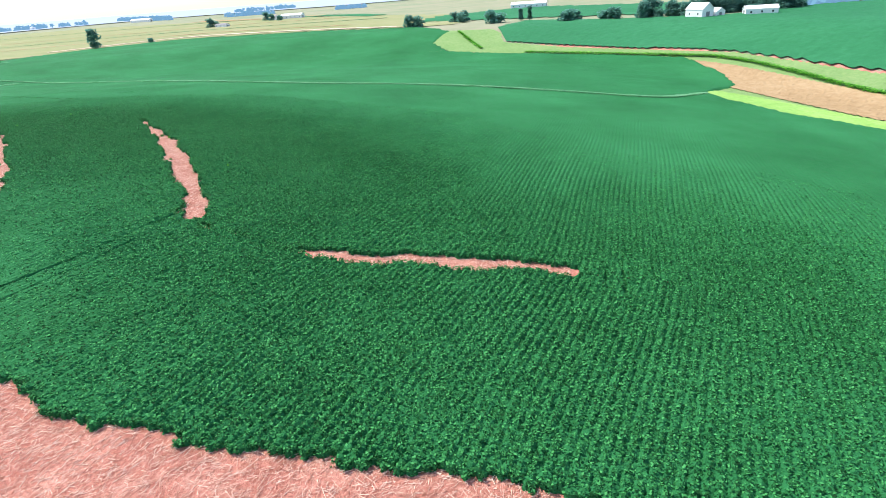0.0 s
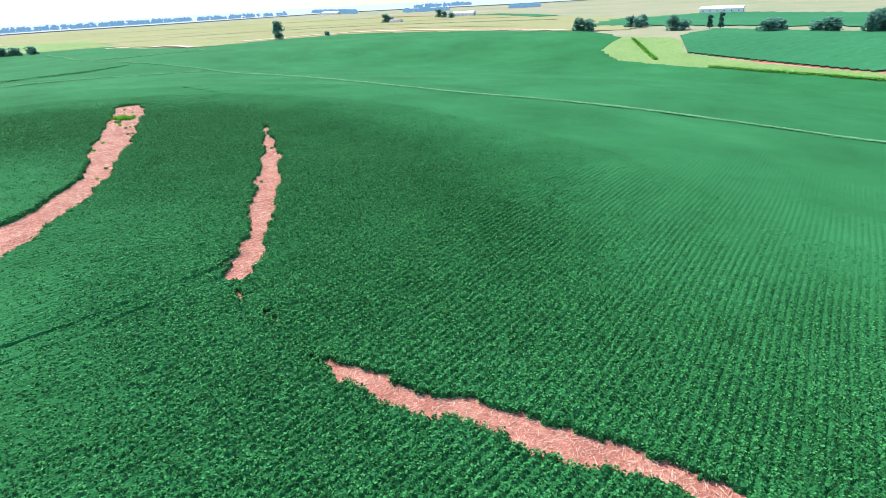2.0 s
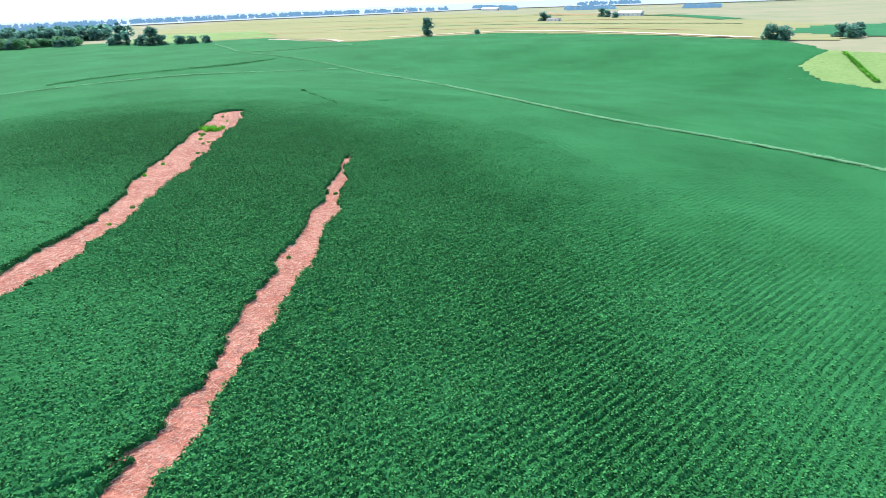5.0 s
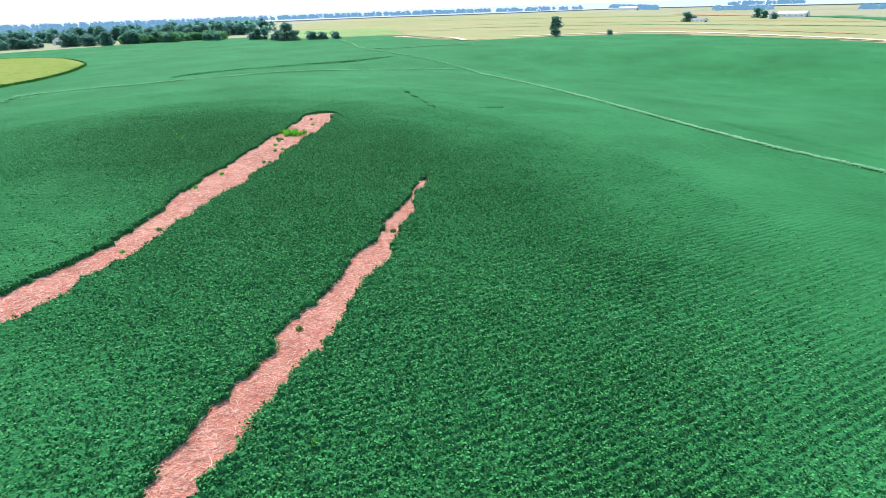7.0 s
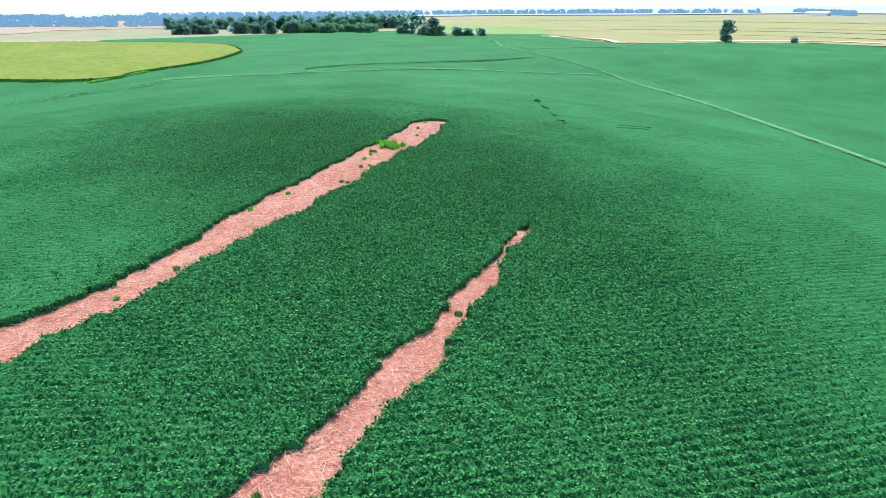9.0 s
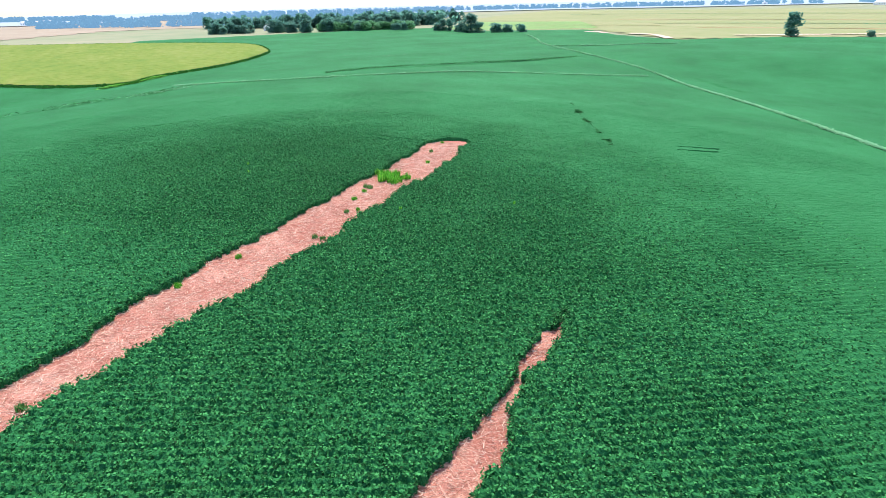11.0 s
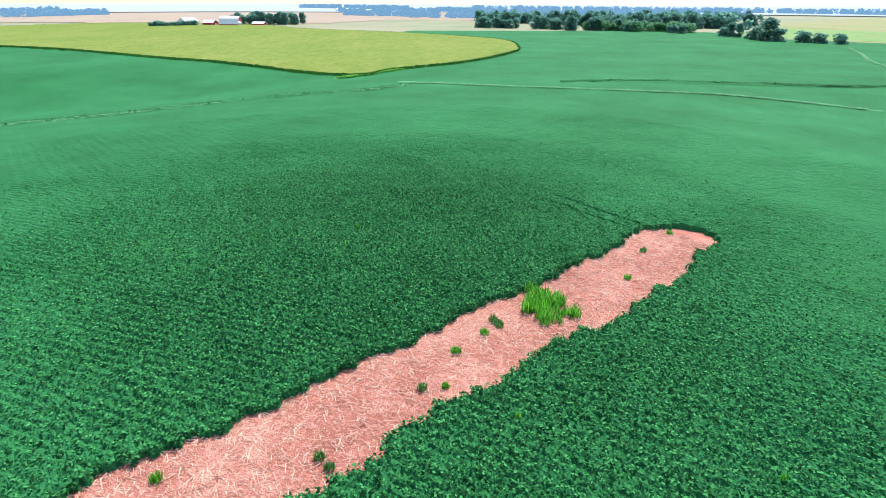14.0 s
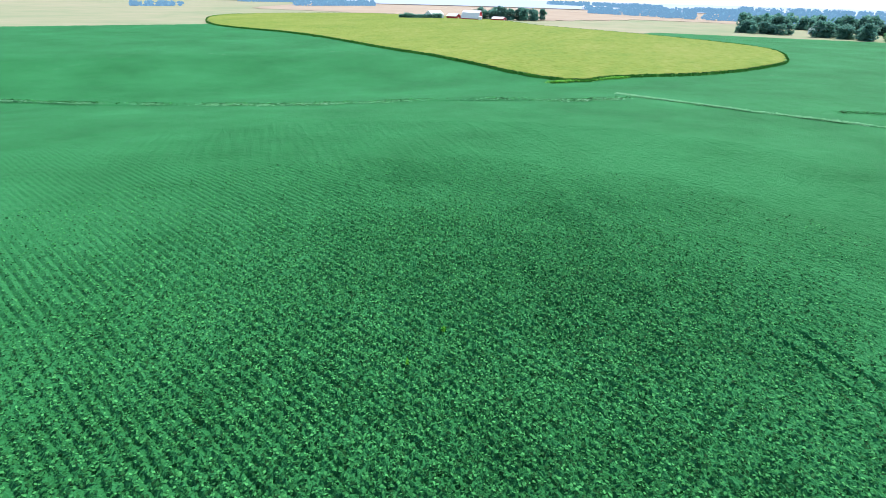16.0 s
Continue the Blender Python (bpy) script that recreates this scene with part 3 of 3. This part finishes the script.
# ---- corn field ----
def raised_field(name, edge, height, cell, top, side, label, category, seed):
    """A tall crop: a rough top over its outline and a leafy wall round it."""
    r = np.random.default_rng(seed)
    xs, ys = np.array(edge).T
    X, Y = np.meshgrid(np.arange(xs.min(), xs.max() + cell, cell), np.arange(ys.min(), ys.max() + cell, cell))
    m = inside(X, Y, edge)
    Z = np.where(m, land(X, Y) + height + r.normal(0, 0.08, X.shape), land(X, Y) + height - 0.5)
    f = grid_faces(X.shape[1], X.shape[0])
    f = f[m.ravel()[f].all(1)]
    body = new(name, mesh_from(name, np.stack([X, Y, Z], -1).reshape(-1, 3), f, top))
    e = line_points(edge + edge[:1], 0.8)
    x, y = e[:, 0] + r.normal(0, 0.25, len(e)), e[:, 1] + r.normal(0, 0.25, len(e))
    g = land(x, y)
    rings = [np.stack([x + r.normal(0, 0.2, len(x)), y + r.normal(0, 0.2, len(x)), g + hh + r.normal(0, 0.15, len(x))], 1) for hh in (-0.4, height * 0.5, height + 0.1)]
    k = len(x)
    v = np.concatenate(rings)
    j = np.arange(k - 1)
    ff = np.concatenate([np.stack([j + b * k, j + 1 + b * k, j + 1 + (b + 1) * k, j + (b + 1) * k], 1) for b in (0, 1)])
    wall = new("leafy_edge", mesh_from("leafy_edge", v, ff, side))
    wall.parent = body
    return tagged(body, label, category, kind="stuff")


raised_field("corn_field", CORN_EDGE, 1.7, 1.8, CORN, CORNSIDE, "yellow-green field of tall tasselled corn with a dark edge", "crop", 81)
verge("field_corner_grass", [(-322, 104), (-327, 113), (-336, 122), (-344, 130)], 2.0, 0.6, 40, WEED, "bright green grass at the corner of the corn", 82, 0.5)


# ---- waterway and fields beyond ----
def draped(name, edge, mat, lift, cell, label, category="field", noise_h=0.06, seed=5):
    r = np.random.default_rng(seed)
    xs, ys = np.array(edge).T
    X, Y = np.meshgrid(np.arange(xs.min(), xs.max() + cell, cell), np.arange(ys.min(), ys.max() + cell, cell))
    m = inside(X, Y, edge)
    Z = land(X, Y) + lift + r.normal(0, noise_h, X.shape)
    f = grid_faces(X.shape[1], X.shape[0])
    f = f[m.ravel()[f].sum(1) >= 2]
    used = np.unique(f)
    remap = np.full(X.size, -1)
    remap[used] = np.arange(len(used))
    v = np.stack([X, Y, Z], -1).reshape(-1, 3)[used]
    return tagged(new(name, mesh_from(name, v, remap[f], mat)), label, category, kind="structure")


def ribbon(points, half):
    c = line_points(points, 6.0)
    d = np.gradient(c, axis=0)
    d /= np.linalg.norm(d, axis=1, keepdims=True)
    nrm = np.stack([-d[:, 1], d[:, 0]], 1)
    return [tuple(p) for p in c + nrm * half] + [tuple(p) for p in (c - nrm * half)[::-1]]


draped("grass_waterway", WATERWAY, GRASS, 0.25, 1.2, "pale mown grass waterway curving between fields", "waterway")
draped("waterway_stubble", [(120, 228), (131, 252), (129, 280), (140, 262), (150, 235), (160, 205), (190, 160), (205, 120), (190, 108), (160, 145), (140, 175), (128, 205)], BROWN, 0.5, 1.0, "dry brown cut grass in the waterway", "waterway")
verge("waterway_brush", [(58, 345), (126, 291), (144, 270), (154, 240), (159, 213), (163, 198), (175, 175)], 1.2, 0.6, 40, WEED, "bright green brush down the middle of the waterway", 83, 0.5)
verge("waterway_brush", [(23, 425), (27, 405), (31, 385), (34, 372)], 0.9, 0.3, 40, WEED, "short strip of green brush in the waterway bend", 84, 0.5)
draped("lush_verge", [(103, 211), (110, 216), (122, 203), (138, 176), (152, 152), (190, 108), (180, 104), (133, 157), (112, 172), (104, 193)], LUSH, 0.45, 1.0, "bright yellow-green grass edge of the waterway", "waterway")
SOY_RIGHT = [(52, 420), (51, 380), (83, 346), (132, 301), (151, 280), (163, 254), (178, 217), (245, 120), (520, 60), (560, 330), (270, 400), (190, 372), (130, 408), (80, 462)]
draped("soybean_field", SOY_RIGHT, FARGREEN, 0.8, 3.0, "even green soybean field beyond the waterway", "crop", 0.08)
draped("pale_field", [(-560, 440), (-482, 520), (-330, 470), (-299, 530), (-232, 582), (-98, 545), (-4, 492), (30, 500), (60, 620), (-40, 760), (-220, 980), (-700, 1250), (-1200, 1020), (-900, 640)], PALE, 0.4, 12.0, "pale yellow-green ripening field", "crop", 0.05)
draped("tan_field", [(-850, -20), (-960, 60), (-1035, 68), (-1014, 240), (-1700, 330), (-2900, -400), (-1900, -900), (-900, -500)], TAN, 0.4, 20.0, "pale tan field beyond the farm", "crop", 0.05)
for k, (pts, half, mat, label) in enumerate([
    ([(-424, 592), (-330, 640), (-239, 654), (-150, 628), (-66, 590)], 1.8, BROWN, "thin brown contour line in pale field"),
    ([(-640, 700), (-500, 770), (-379, 805), (-240, 826), (-97, 800)], 2.2, BROWN, "thin brown contour line in pale field"),
    ([(-520, 640), (-420, 700), (-300, 735), (-160, 720), (-40, 690)], 2.0, FARGREEN, "thin dark green contour line in pale field"),
    ([(-900, 830), (-700, 940), (-480, 1000), (-300, 1010), (-130, 960)], 3.0, FARGREEN, "thin dark green contour line in pale field"),
    ([(-600, 540), (-540, 580), (-480, 610)], 1.8, BROWN, "thin brown contour line in pale field"),
    ([(-330, 520), (-239, 600), (-120, 566), (-20, 506)], 3.5, BARE, "bare track along the field edge"),
    ([(-420, 1120), (-280, 1010), (-160, 960)], 16, BROWN, "tan strip in the far fields"),
    ([(-250, 1000), (-130, 900), (-60, 780)], 14, FARGREEN, "green strip in the far fields"),
]):
    draped("contour_line", ribbon(pts, half), mat, 0.75, 2.5, label, "field line", 0.03)
draped("green_field", [(-10, 560), (120, 470), (190, 420), (300, 470), (120, 700), (20, 640)], FARGREEN, 0.55, 10.0, "green field beyond the waterway", "crop", 0.05)
draped("meadow", [(-640, 440), (-560, 450), (-500, 540), (-640, 640), (-760, 560)], GRASS, 0.5, 6.0, "light green meadow beside the woods", "meadow", 0.05)
for pts in ([(-455, 485), (-440, 487), (-425, 481)], [(-404, 486), (-392, 490), (-375, 486), (-340, 462)]):
    draped("bare_patch", ribbon(pts, 3.0), BARE, 0.9, 1.5, "bare pale soil at the field edge", "soil", 0.05)


# ---- trees ----
def tree_meshes(seed, height, spread_r, count, leaf, fat=1.0):
    r = np.random.default_rng(seed)
    lobes = []
    for k in range(9):
        a, h = r.uniform(0, 2 * np.pi), r.uniform(0.22, 0.9)
        q = spread_r * r.uniform(0.15, 0.75) * (1.15 - h * 0.6)
        lobes.append((q * math.cos(a), q * math.sin(a), h * height, fat * spread_r * r.uniform(0.4, 0.62)))
    lobes.append((0, 0, height * 0.85, spread_r * 0.45))
    lobes += [(spread_r * 0.4, 0, height * 0.2, spread_r * 0.5), (-spread_r * 0.35, spread_r * 0.3, height * 0.18, spread_r * 0.5), (0, -spread_r * 0.45, height * 0.2, spread_r * 0.45)]
    which = r.integers(0, len(lobes), count)
    L = np.array(lobes)[which]
    d = r.normal(0, 1, (count, 3))
    d /= np.linalg.norm(d, axis=1, keepdims=True)
    p = L[:, :3] + d * (L[:, 3] * r.uniform(0.55, 1.12, count) ** 0.6)[:, None] * np.array([1, 1, 0.85])
    p[:, 2] = np.clip(p[:, 2], height * 0.05, None)
    v, f = leaves(p[:, 0], p[:, 1], p[:, 2], 0.5 + 0.025 * height, 0.35, seed)
    crown = mesh_from("crown", v, f, leaf)
    bm = bmesh.new()

    def limb(p0, p1, r0, r1):
        ax = Vector(p1) - Vector(p0)
        m = Matrix.Translation((Vector(p0) + Vector(p1)) / 2) @ ax.to_track_quat("Z", "Y").to_matrix().to_4x4()
        bmesh.ops.create_cone(bm, cap_ends=True, segments=7, radius1=r0, radius2=r1, depth=ax.length, matrix=m)

    limb((0, 0, -0.6), (0.15, 0, height * 0.45), height * 0.03, height * 0.018)
    limb((0.15, 0, height * 0.43), (0, 0.1, height * 0.85), height * 0.018, height * 0.005)
    for x, y, z, q in lobes[:6]:
        limb((0.1, 0, height * r.uniform(0.22, 0.42)), (x, y, z), height * 0.011, height * 0.004)
    trunk = bpy.data.meshes.new("trunk")
    bm.to_mesh(trunk)
    bm.free()
    trunk.materials.append(BARK)
    return trunk, crown


TREES = {
    "broad": tree_meshes(1, 13, 5.8, 900, HAZED_LEAF), "round": tree_meshes(2, 11, 5.4, 850, HAZED_LEAF), "tall": tree_meshes(3, 15, 4.0, 1000, HAZED_LEAF, 1.35),
    "willow": tree_meshes(4, 10, 6.4, 900, LEAFLIGHT), "bush": tree_meshes(5, 5, 3.8, 650, HAZED_LEAF), "cedar": tree_meshes(6, 10, 2.0, 900, HAZED_LEAF),
}


def tree(kind, x, y, scale, label, group=""):
    trunk, crown = TREES[kind]
    ob = new("bush" if kind == "bush" else "tree")
    for n_, me in (("trunk", trunk), ("crown", crown)):
        new(n_, me).parent = ob
    ob.location = (x, y, zat(x, y))
    ob.rotation_euler = (0, 0, rng.uniform(0, 6.28))
    ob.scale = (scale * rng.uniform(1.05, 1.35), scale * rng.uniform(1.05, 1.35), scale * rng.uniform(0.92, 1.08))
    return tagged(ob, label, "bush" if kind == "bush" else "tree", group)


# ---- the distance, its haze painted as glow ----
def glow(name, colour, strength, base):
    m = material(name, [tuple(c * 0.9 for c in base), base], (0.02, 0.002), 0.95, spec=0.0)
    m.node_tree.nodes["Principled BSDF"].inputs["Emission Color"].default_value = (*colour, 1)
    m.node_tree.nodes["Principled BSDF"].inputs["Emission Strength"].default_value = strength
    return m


# air haze over the far plain, painted as pale blue emission
HAZE_GLOW = glow("distance_haze_glow", (0.60, 0.70, 0.92), 0.32, (0.20, 0.24, 0.30))
# tree green blued and made to glow, painting haze onto the far belts
HAZED_FAR_TREES = glow("far_tree_haze", (0.16, 0.32, 0.52), 0.55, (0.04, 0.09, 0.10))
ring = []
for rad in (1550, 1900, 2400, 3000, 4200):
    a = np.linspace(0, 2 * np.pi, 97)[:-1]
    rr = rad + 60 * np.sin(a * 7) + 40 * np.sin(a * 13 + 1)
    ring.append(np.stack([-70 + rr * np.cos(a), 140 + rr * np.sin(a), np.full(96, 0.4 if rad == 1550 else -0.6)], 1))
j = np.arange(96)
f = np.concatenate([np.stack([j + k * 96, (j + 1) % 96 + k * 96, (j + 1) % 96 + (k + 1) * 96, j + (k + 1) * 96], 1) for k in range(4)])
tagged(new("backdrop", mesh_from("backdrop", np.concatenate(ring), f, HAZE_GLOW, True)), "far plain with pale blue haze painted as glow", "distance", kind="structure")


tree("tall", -292, 527, 1.05, "lone upright dark green tree at the field edge")
for k, x, y, s in (("bush", -258, 560, 0.7), ("bush", -283, 815, 1.2), ("round", -290, 812, 1.0), ("round", -244, 926, 1.1), ("bush", -212, 880, 1.2), ("round", -230, 905, 0.9)):
    tree(k, x, y, s, "dark green tree beside a far farmstead", "trees in the far fields")
for k, x, y, s in (("round", -14, 490, 0.85), ("bush", -7, 488, 1.4), ("round", 25, 515, 0.8), ("round", 34, 518, 0.8), ("bush", 30, 508, 1.3), ("round", 51, 466, 0.85), ("bush", 57, 465, 1.3), ("cedar", 82, 468, 1.0), ("cedar", 76, 474, 0.9), ("bush", 101, 424, 1.4), ("bush", 110, 440, 1.2), ("bush", 130, 410, 1.3), ("bush", 125, 414, 1.1)):
    tree(k, x, y, s, "dark green tree beyond the waterway", "trees beyond the waterway")
for i in range(44):
    q = i / 43
    tree(["round", "broad", "bush"][i % 3], 150 + 95 * q + rng.uniform(-6, 6), 398 - 12 * q + rng.uniform(-6, 14), rng.uniform(0.65, 0.95), "dark green tree in a farm grove", "trees round the white farm")
for k, x, y, s in (("broad", -536, 412, 1.25), ("round", -527, 416, 1.0), ("round", -549, 410, 1.0), ("tall", -575, 410, 0.8), ("tall", -590, 411, 0.85), ("bush", -597, 408, 1.3), ("bush", -515, 428, 1.4), ("bush", -508, 436, 1.3), ("bush", -560, 412, 1.2), ("bush", -500, 446, 1.2)):
    tree(k, x, y, s, "green tree in a clump at the field edge", "trees in the field-edge clump")
GROVES = [(-775, 206, -750, 246, 18, ("broad", "round", "bush"), 0.9), (-738, 272, -716, 306, 16, ("broad", "round"), 0.95), (-716, 312, -660, 410, 36, ("willow", "willow", "broad", "willow"), 0.95), (-860, 310, -760, 450, 46, ("broad", "round", "broad"), 1.2), (-940, 225, -880, 300, 24, ("broad", "round", "bush"), 1.05), (-655, 372, -645, 386, 3, ("round",), 0.8)]
for x0, y0, x1, y1, count, kinds, s in GROVES:
    for i in range(count):
        q = rng.uniform(0, 1)
        tree(kinds[i % len(kinds)], x0 + (x1 - x0) * q + rng.normal(0, 9), y0 + (y1 - y0) * q + rng.normal(0, 6), s * rng.uniform(0.75, 1.1), "full green tree at the edge of the woods", "trees of the woods")
for i in range(24):
    tree(["round", "broad", "cedar", "tall"][i % 4], -842 + rng.normal(0, 7), -100 + 85 * i / 23 + rng.normal(0, 2), rng.uniform(0.85, 1.2), "dark green windbreak tree behind the barn", "trees behind the barn")
for i in range(9):
    tree("bush", -745 - 3.5 * i, -158 + 4.5 * i, rng.uniform(0.9, 1.2), "low dark green hedge bush by the farm", "hedge by the farm")


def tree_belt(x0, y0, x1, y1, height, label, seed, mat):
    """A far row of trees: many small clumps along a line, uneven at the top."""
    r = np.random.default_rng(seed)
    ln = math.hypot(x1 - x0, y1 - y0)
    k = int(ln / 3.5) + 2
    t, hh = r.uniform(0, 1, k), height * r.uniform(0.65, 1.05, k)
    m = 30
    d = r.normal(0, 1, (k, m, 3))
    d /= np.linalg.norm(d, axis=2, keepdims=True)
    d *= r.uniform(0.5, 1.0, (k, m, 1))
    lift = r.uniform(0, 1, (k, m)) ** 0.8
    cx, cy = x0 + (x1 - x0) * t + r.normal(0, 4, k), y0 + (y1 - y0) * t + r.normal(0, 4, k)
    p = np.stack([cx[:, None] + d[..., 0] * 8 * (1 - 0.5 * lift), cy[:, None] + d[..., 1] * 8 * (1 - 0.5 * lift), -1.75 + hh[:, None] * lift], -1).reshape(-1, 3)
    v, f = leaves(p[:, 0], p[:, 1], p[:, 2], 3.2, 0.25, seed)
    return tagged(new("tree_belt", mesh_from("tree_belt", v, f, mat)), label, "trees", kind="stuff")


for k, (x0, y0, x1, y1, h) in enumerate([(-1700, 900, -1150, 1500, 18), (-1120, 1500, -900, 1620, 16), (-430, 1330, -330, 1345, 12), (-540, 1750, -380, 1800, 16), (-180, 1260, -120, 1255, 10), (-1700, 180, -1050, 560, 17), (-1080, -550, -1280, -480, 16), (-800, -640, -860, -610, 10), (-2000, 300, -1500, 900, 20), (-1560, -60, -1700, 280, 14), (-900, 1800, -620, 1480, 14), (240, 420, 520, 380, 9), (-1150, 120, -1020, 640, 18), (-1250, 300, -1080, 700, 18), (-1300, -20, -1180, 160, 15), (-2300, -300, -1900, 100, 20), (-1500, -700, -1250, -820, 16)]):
    tree_belt(x0, y0, x1, y1, h * 0.72, "distant belt of trees with blue haze glow painted in", 200 + k, HAZED_FAR_TREES)
for k, (x0, y0, x1, y1, h) in enumerate([(-900, 440, -800, 560, 17), (-860, 380, -730, 500, 16), (-960, 230, -900, 330, 15)]):
    tree_belt(x0, y0, x1, y1, h, "belt of full green trees behind the woods", 240 + k, HAZED_LEAF)


# ---- farm buildings ----
def shed(name, x, y, turn, w, ln, h, rise, wall, roof, label, category="shed", gambrel=False, doors=1):
    """w across the gable (x), ln along the ridge (y)."""
    ob = new(name)
    ob.location, ob.rotation_euler = (x, y, zat(x, y)), (0, 0, radians(turn))
    bm = bmesh.new()
    hw = w / 2
    if gambrel:
        outline = [(-hw, -0.4), (hw, -0.4), (hw, h), (hw * 0.62, h + rise * 0.68), (0, h + rise), (-hw * 0.62, h + rise * 0.68), (-hw, h)]
    else:
        outline = [(-hw, -0.4), (hw, -0.4), (hw, h), (0, h + rise), (-hw, h)]
    prism(bm, outline, -ln / 2, ln / 2)
    part("wall", bm, wall, ob)
    edge = outline[2:]
    for (ax, az), (bx, bz) in zip(edge, edge[1:]):
        bm = bmesh.new()
        nx, nz = -(az - bz), -(bx - ax)
        q = math.hypot(nx, nz) or 1
        nx, nz = (az - bz) / q * -1, (bx - ax) / q * -1
        if nz < 0:
            nx, nz = -nx, -nz
        t0, t1 = 0.03, 0.22
        ex, ez = (bx - ax) * 0.03, (bz - az) * 0.03
        prism(bm, [(ax - ex + nx * t0, az - ez + nz * t0), (bx + ex + nx * t0, bz + ez + nz * t0), (bx + ex + nx * t1, bz + ez + nz * t1), (ax - ex + nx * t1, az - ez + nz * t1)], -ln / 2 - 0.4, ln / 2 + 0.4)
        bmesh.ops.recalc_face_normals(bm, faces=bm.faces)
        part("roof", bm, roof, ob)
    for sgn in (-1, 1):
        if doors:
            bm = bmesh.new()
            box(bm, -w * 0.16, w * 0.16, sgn * ln / 2 - 0.05, sgn * ln / 2 + 0.06, -0.3, min(h * 0.85, 3.6))
            part("door", bm, WHITE if wall is RED else GREYROOF, ob, "wide closed sliding door")
        for k in range(max(1, int(ln / 6))):
            bm = bmesh.new()
            yy = -ln / 2 + (k + 0.5) * ln / max(1, int(ln / 6))
            box(bm, sgn * hw - 0.05, sgn * hw + 0.05, yy - 0.5, yy + 0.5, h * 0.4, h * 0.4 + 1.1)
            part("window", bm, GLASS, ob)
    return tagged(ob, label, category)


def bin_(x, y, r, h, label):
    ob = new("grain_bin")
    ob.location = (x, y, zat(x, y))
    bm = bmesh.new()
    bmesh.ops.create_cone(bm, cap_ends=True, segments=28, radius1=r, radius2=r, depth=h + 0.4, matrix=Matrix.Translation((0, 0, h / 2 - 0.2)))
    part("wall", bm, STEEL, ob)
    bm = bmesh.new()
    bmesh.ops.create_cone(bm, cap_ends=True, segments=28, radius1=r * 1.05, radius2=r * 0.12, depth=r * 0.55, matrix=Matrix.Translation((0, 0, h + r * 0.28)))
    part("roof", bm, ROOFW, ob)
    return tagged(ob, label, "grain bin")


shed("barn", -778, -82, -4, 13, 22, 2.8, 8.4, RED, ROOFW, "red barn with a pale gambrel roof", "barn", True)
shed("shed", -786, -108, -19, 9, 15, 3.8, 3.0, RED, ROOFW, "low red shed with pale metal roof")
shed("machine_shed", -778, -130, 62, 14, 18, 5.4, 4.0, WHITE, ROOFW, "large white machine shed", "shed")
shed("shed", -782, -50, -19, 8, 16, 3.0, 2.2, RED, ROOFW, "long low red shed with pale roof")
bin_(-772, -70, 2.4, 4.6, "small round galvanised grain bin by the barn")
shed("house", -812, 279, 60, 9, 13, 4.6, 3.0, WHITE, GREYROOF, "white farmhouse among trees", "house")
shed("shed", -800, 292, 40, 8, 16, 3.0, 1.8, RED, ROOFW, "red shed with pale roof among trees")
shed("barn", 172, 372, 20, 9, 14, 5.0, 3.6, WHITE, ROOFW, "white barn beside a dark grove", "barn")
shed("shed", 182, 372, 20, 7, 9, 3.0, 2.0, WHITE, ROOFW, "small white shed beside a grove")
shed("machine_shed", 205, 362, 75, 9, 18, 3.4, 1.8, WHITE, ROOFW, "long white machine shed beside a grove", "shed")
shed("house", -228, 930, 30, 9, 14, 4.0, 3.0, WHITE, GREYROOF, "white farmhouse in the far fields", "house")
shed("machine_shed", -205, 935, 80, 14, 34, 4.5, 2.6, WHITE, ROOFW, "long white far farm shed", "shed")
shed("shed", -272, 806, 70, 8, 18, 2.6, 1.6, WHITE, GREYROOF, "low grey-roofed shed beside trees")
shed("shed", -1010, 1560, 40, 12, 40, 5, 3, WHITE, ROOFW, "white shed of a distant farm")
shed("shed", -700, 1500, 70, 12, 60, 5, 3, WHITE, ROOFW, "long white shed of a distant farm")
shed("shed", -1700, -60, 20, 14, 60, 5, 3, WHITE, ROOFW, "long white shed of a distant farm")
shed("shed", 120, 690, 70, 12, 40, 4, 2.5, WHITE, ROOFW, "white shed beyond the trees")
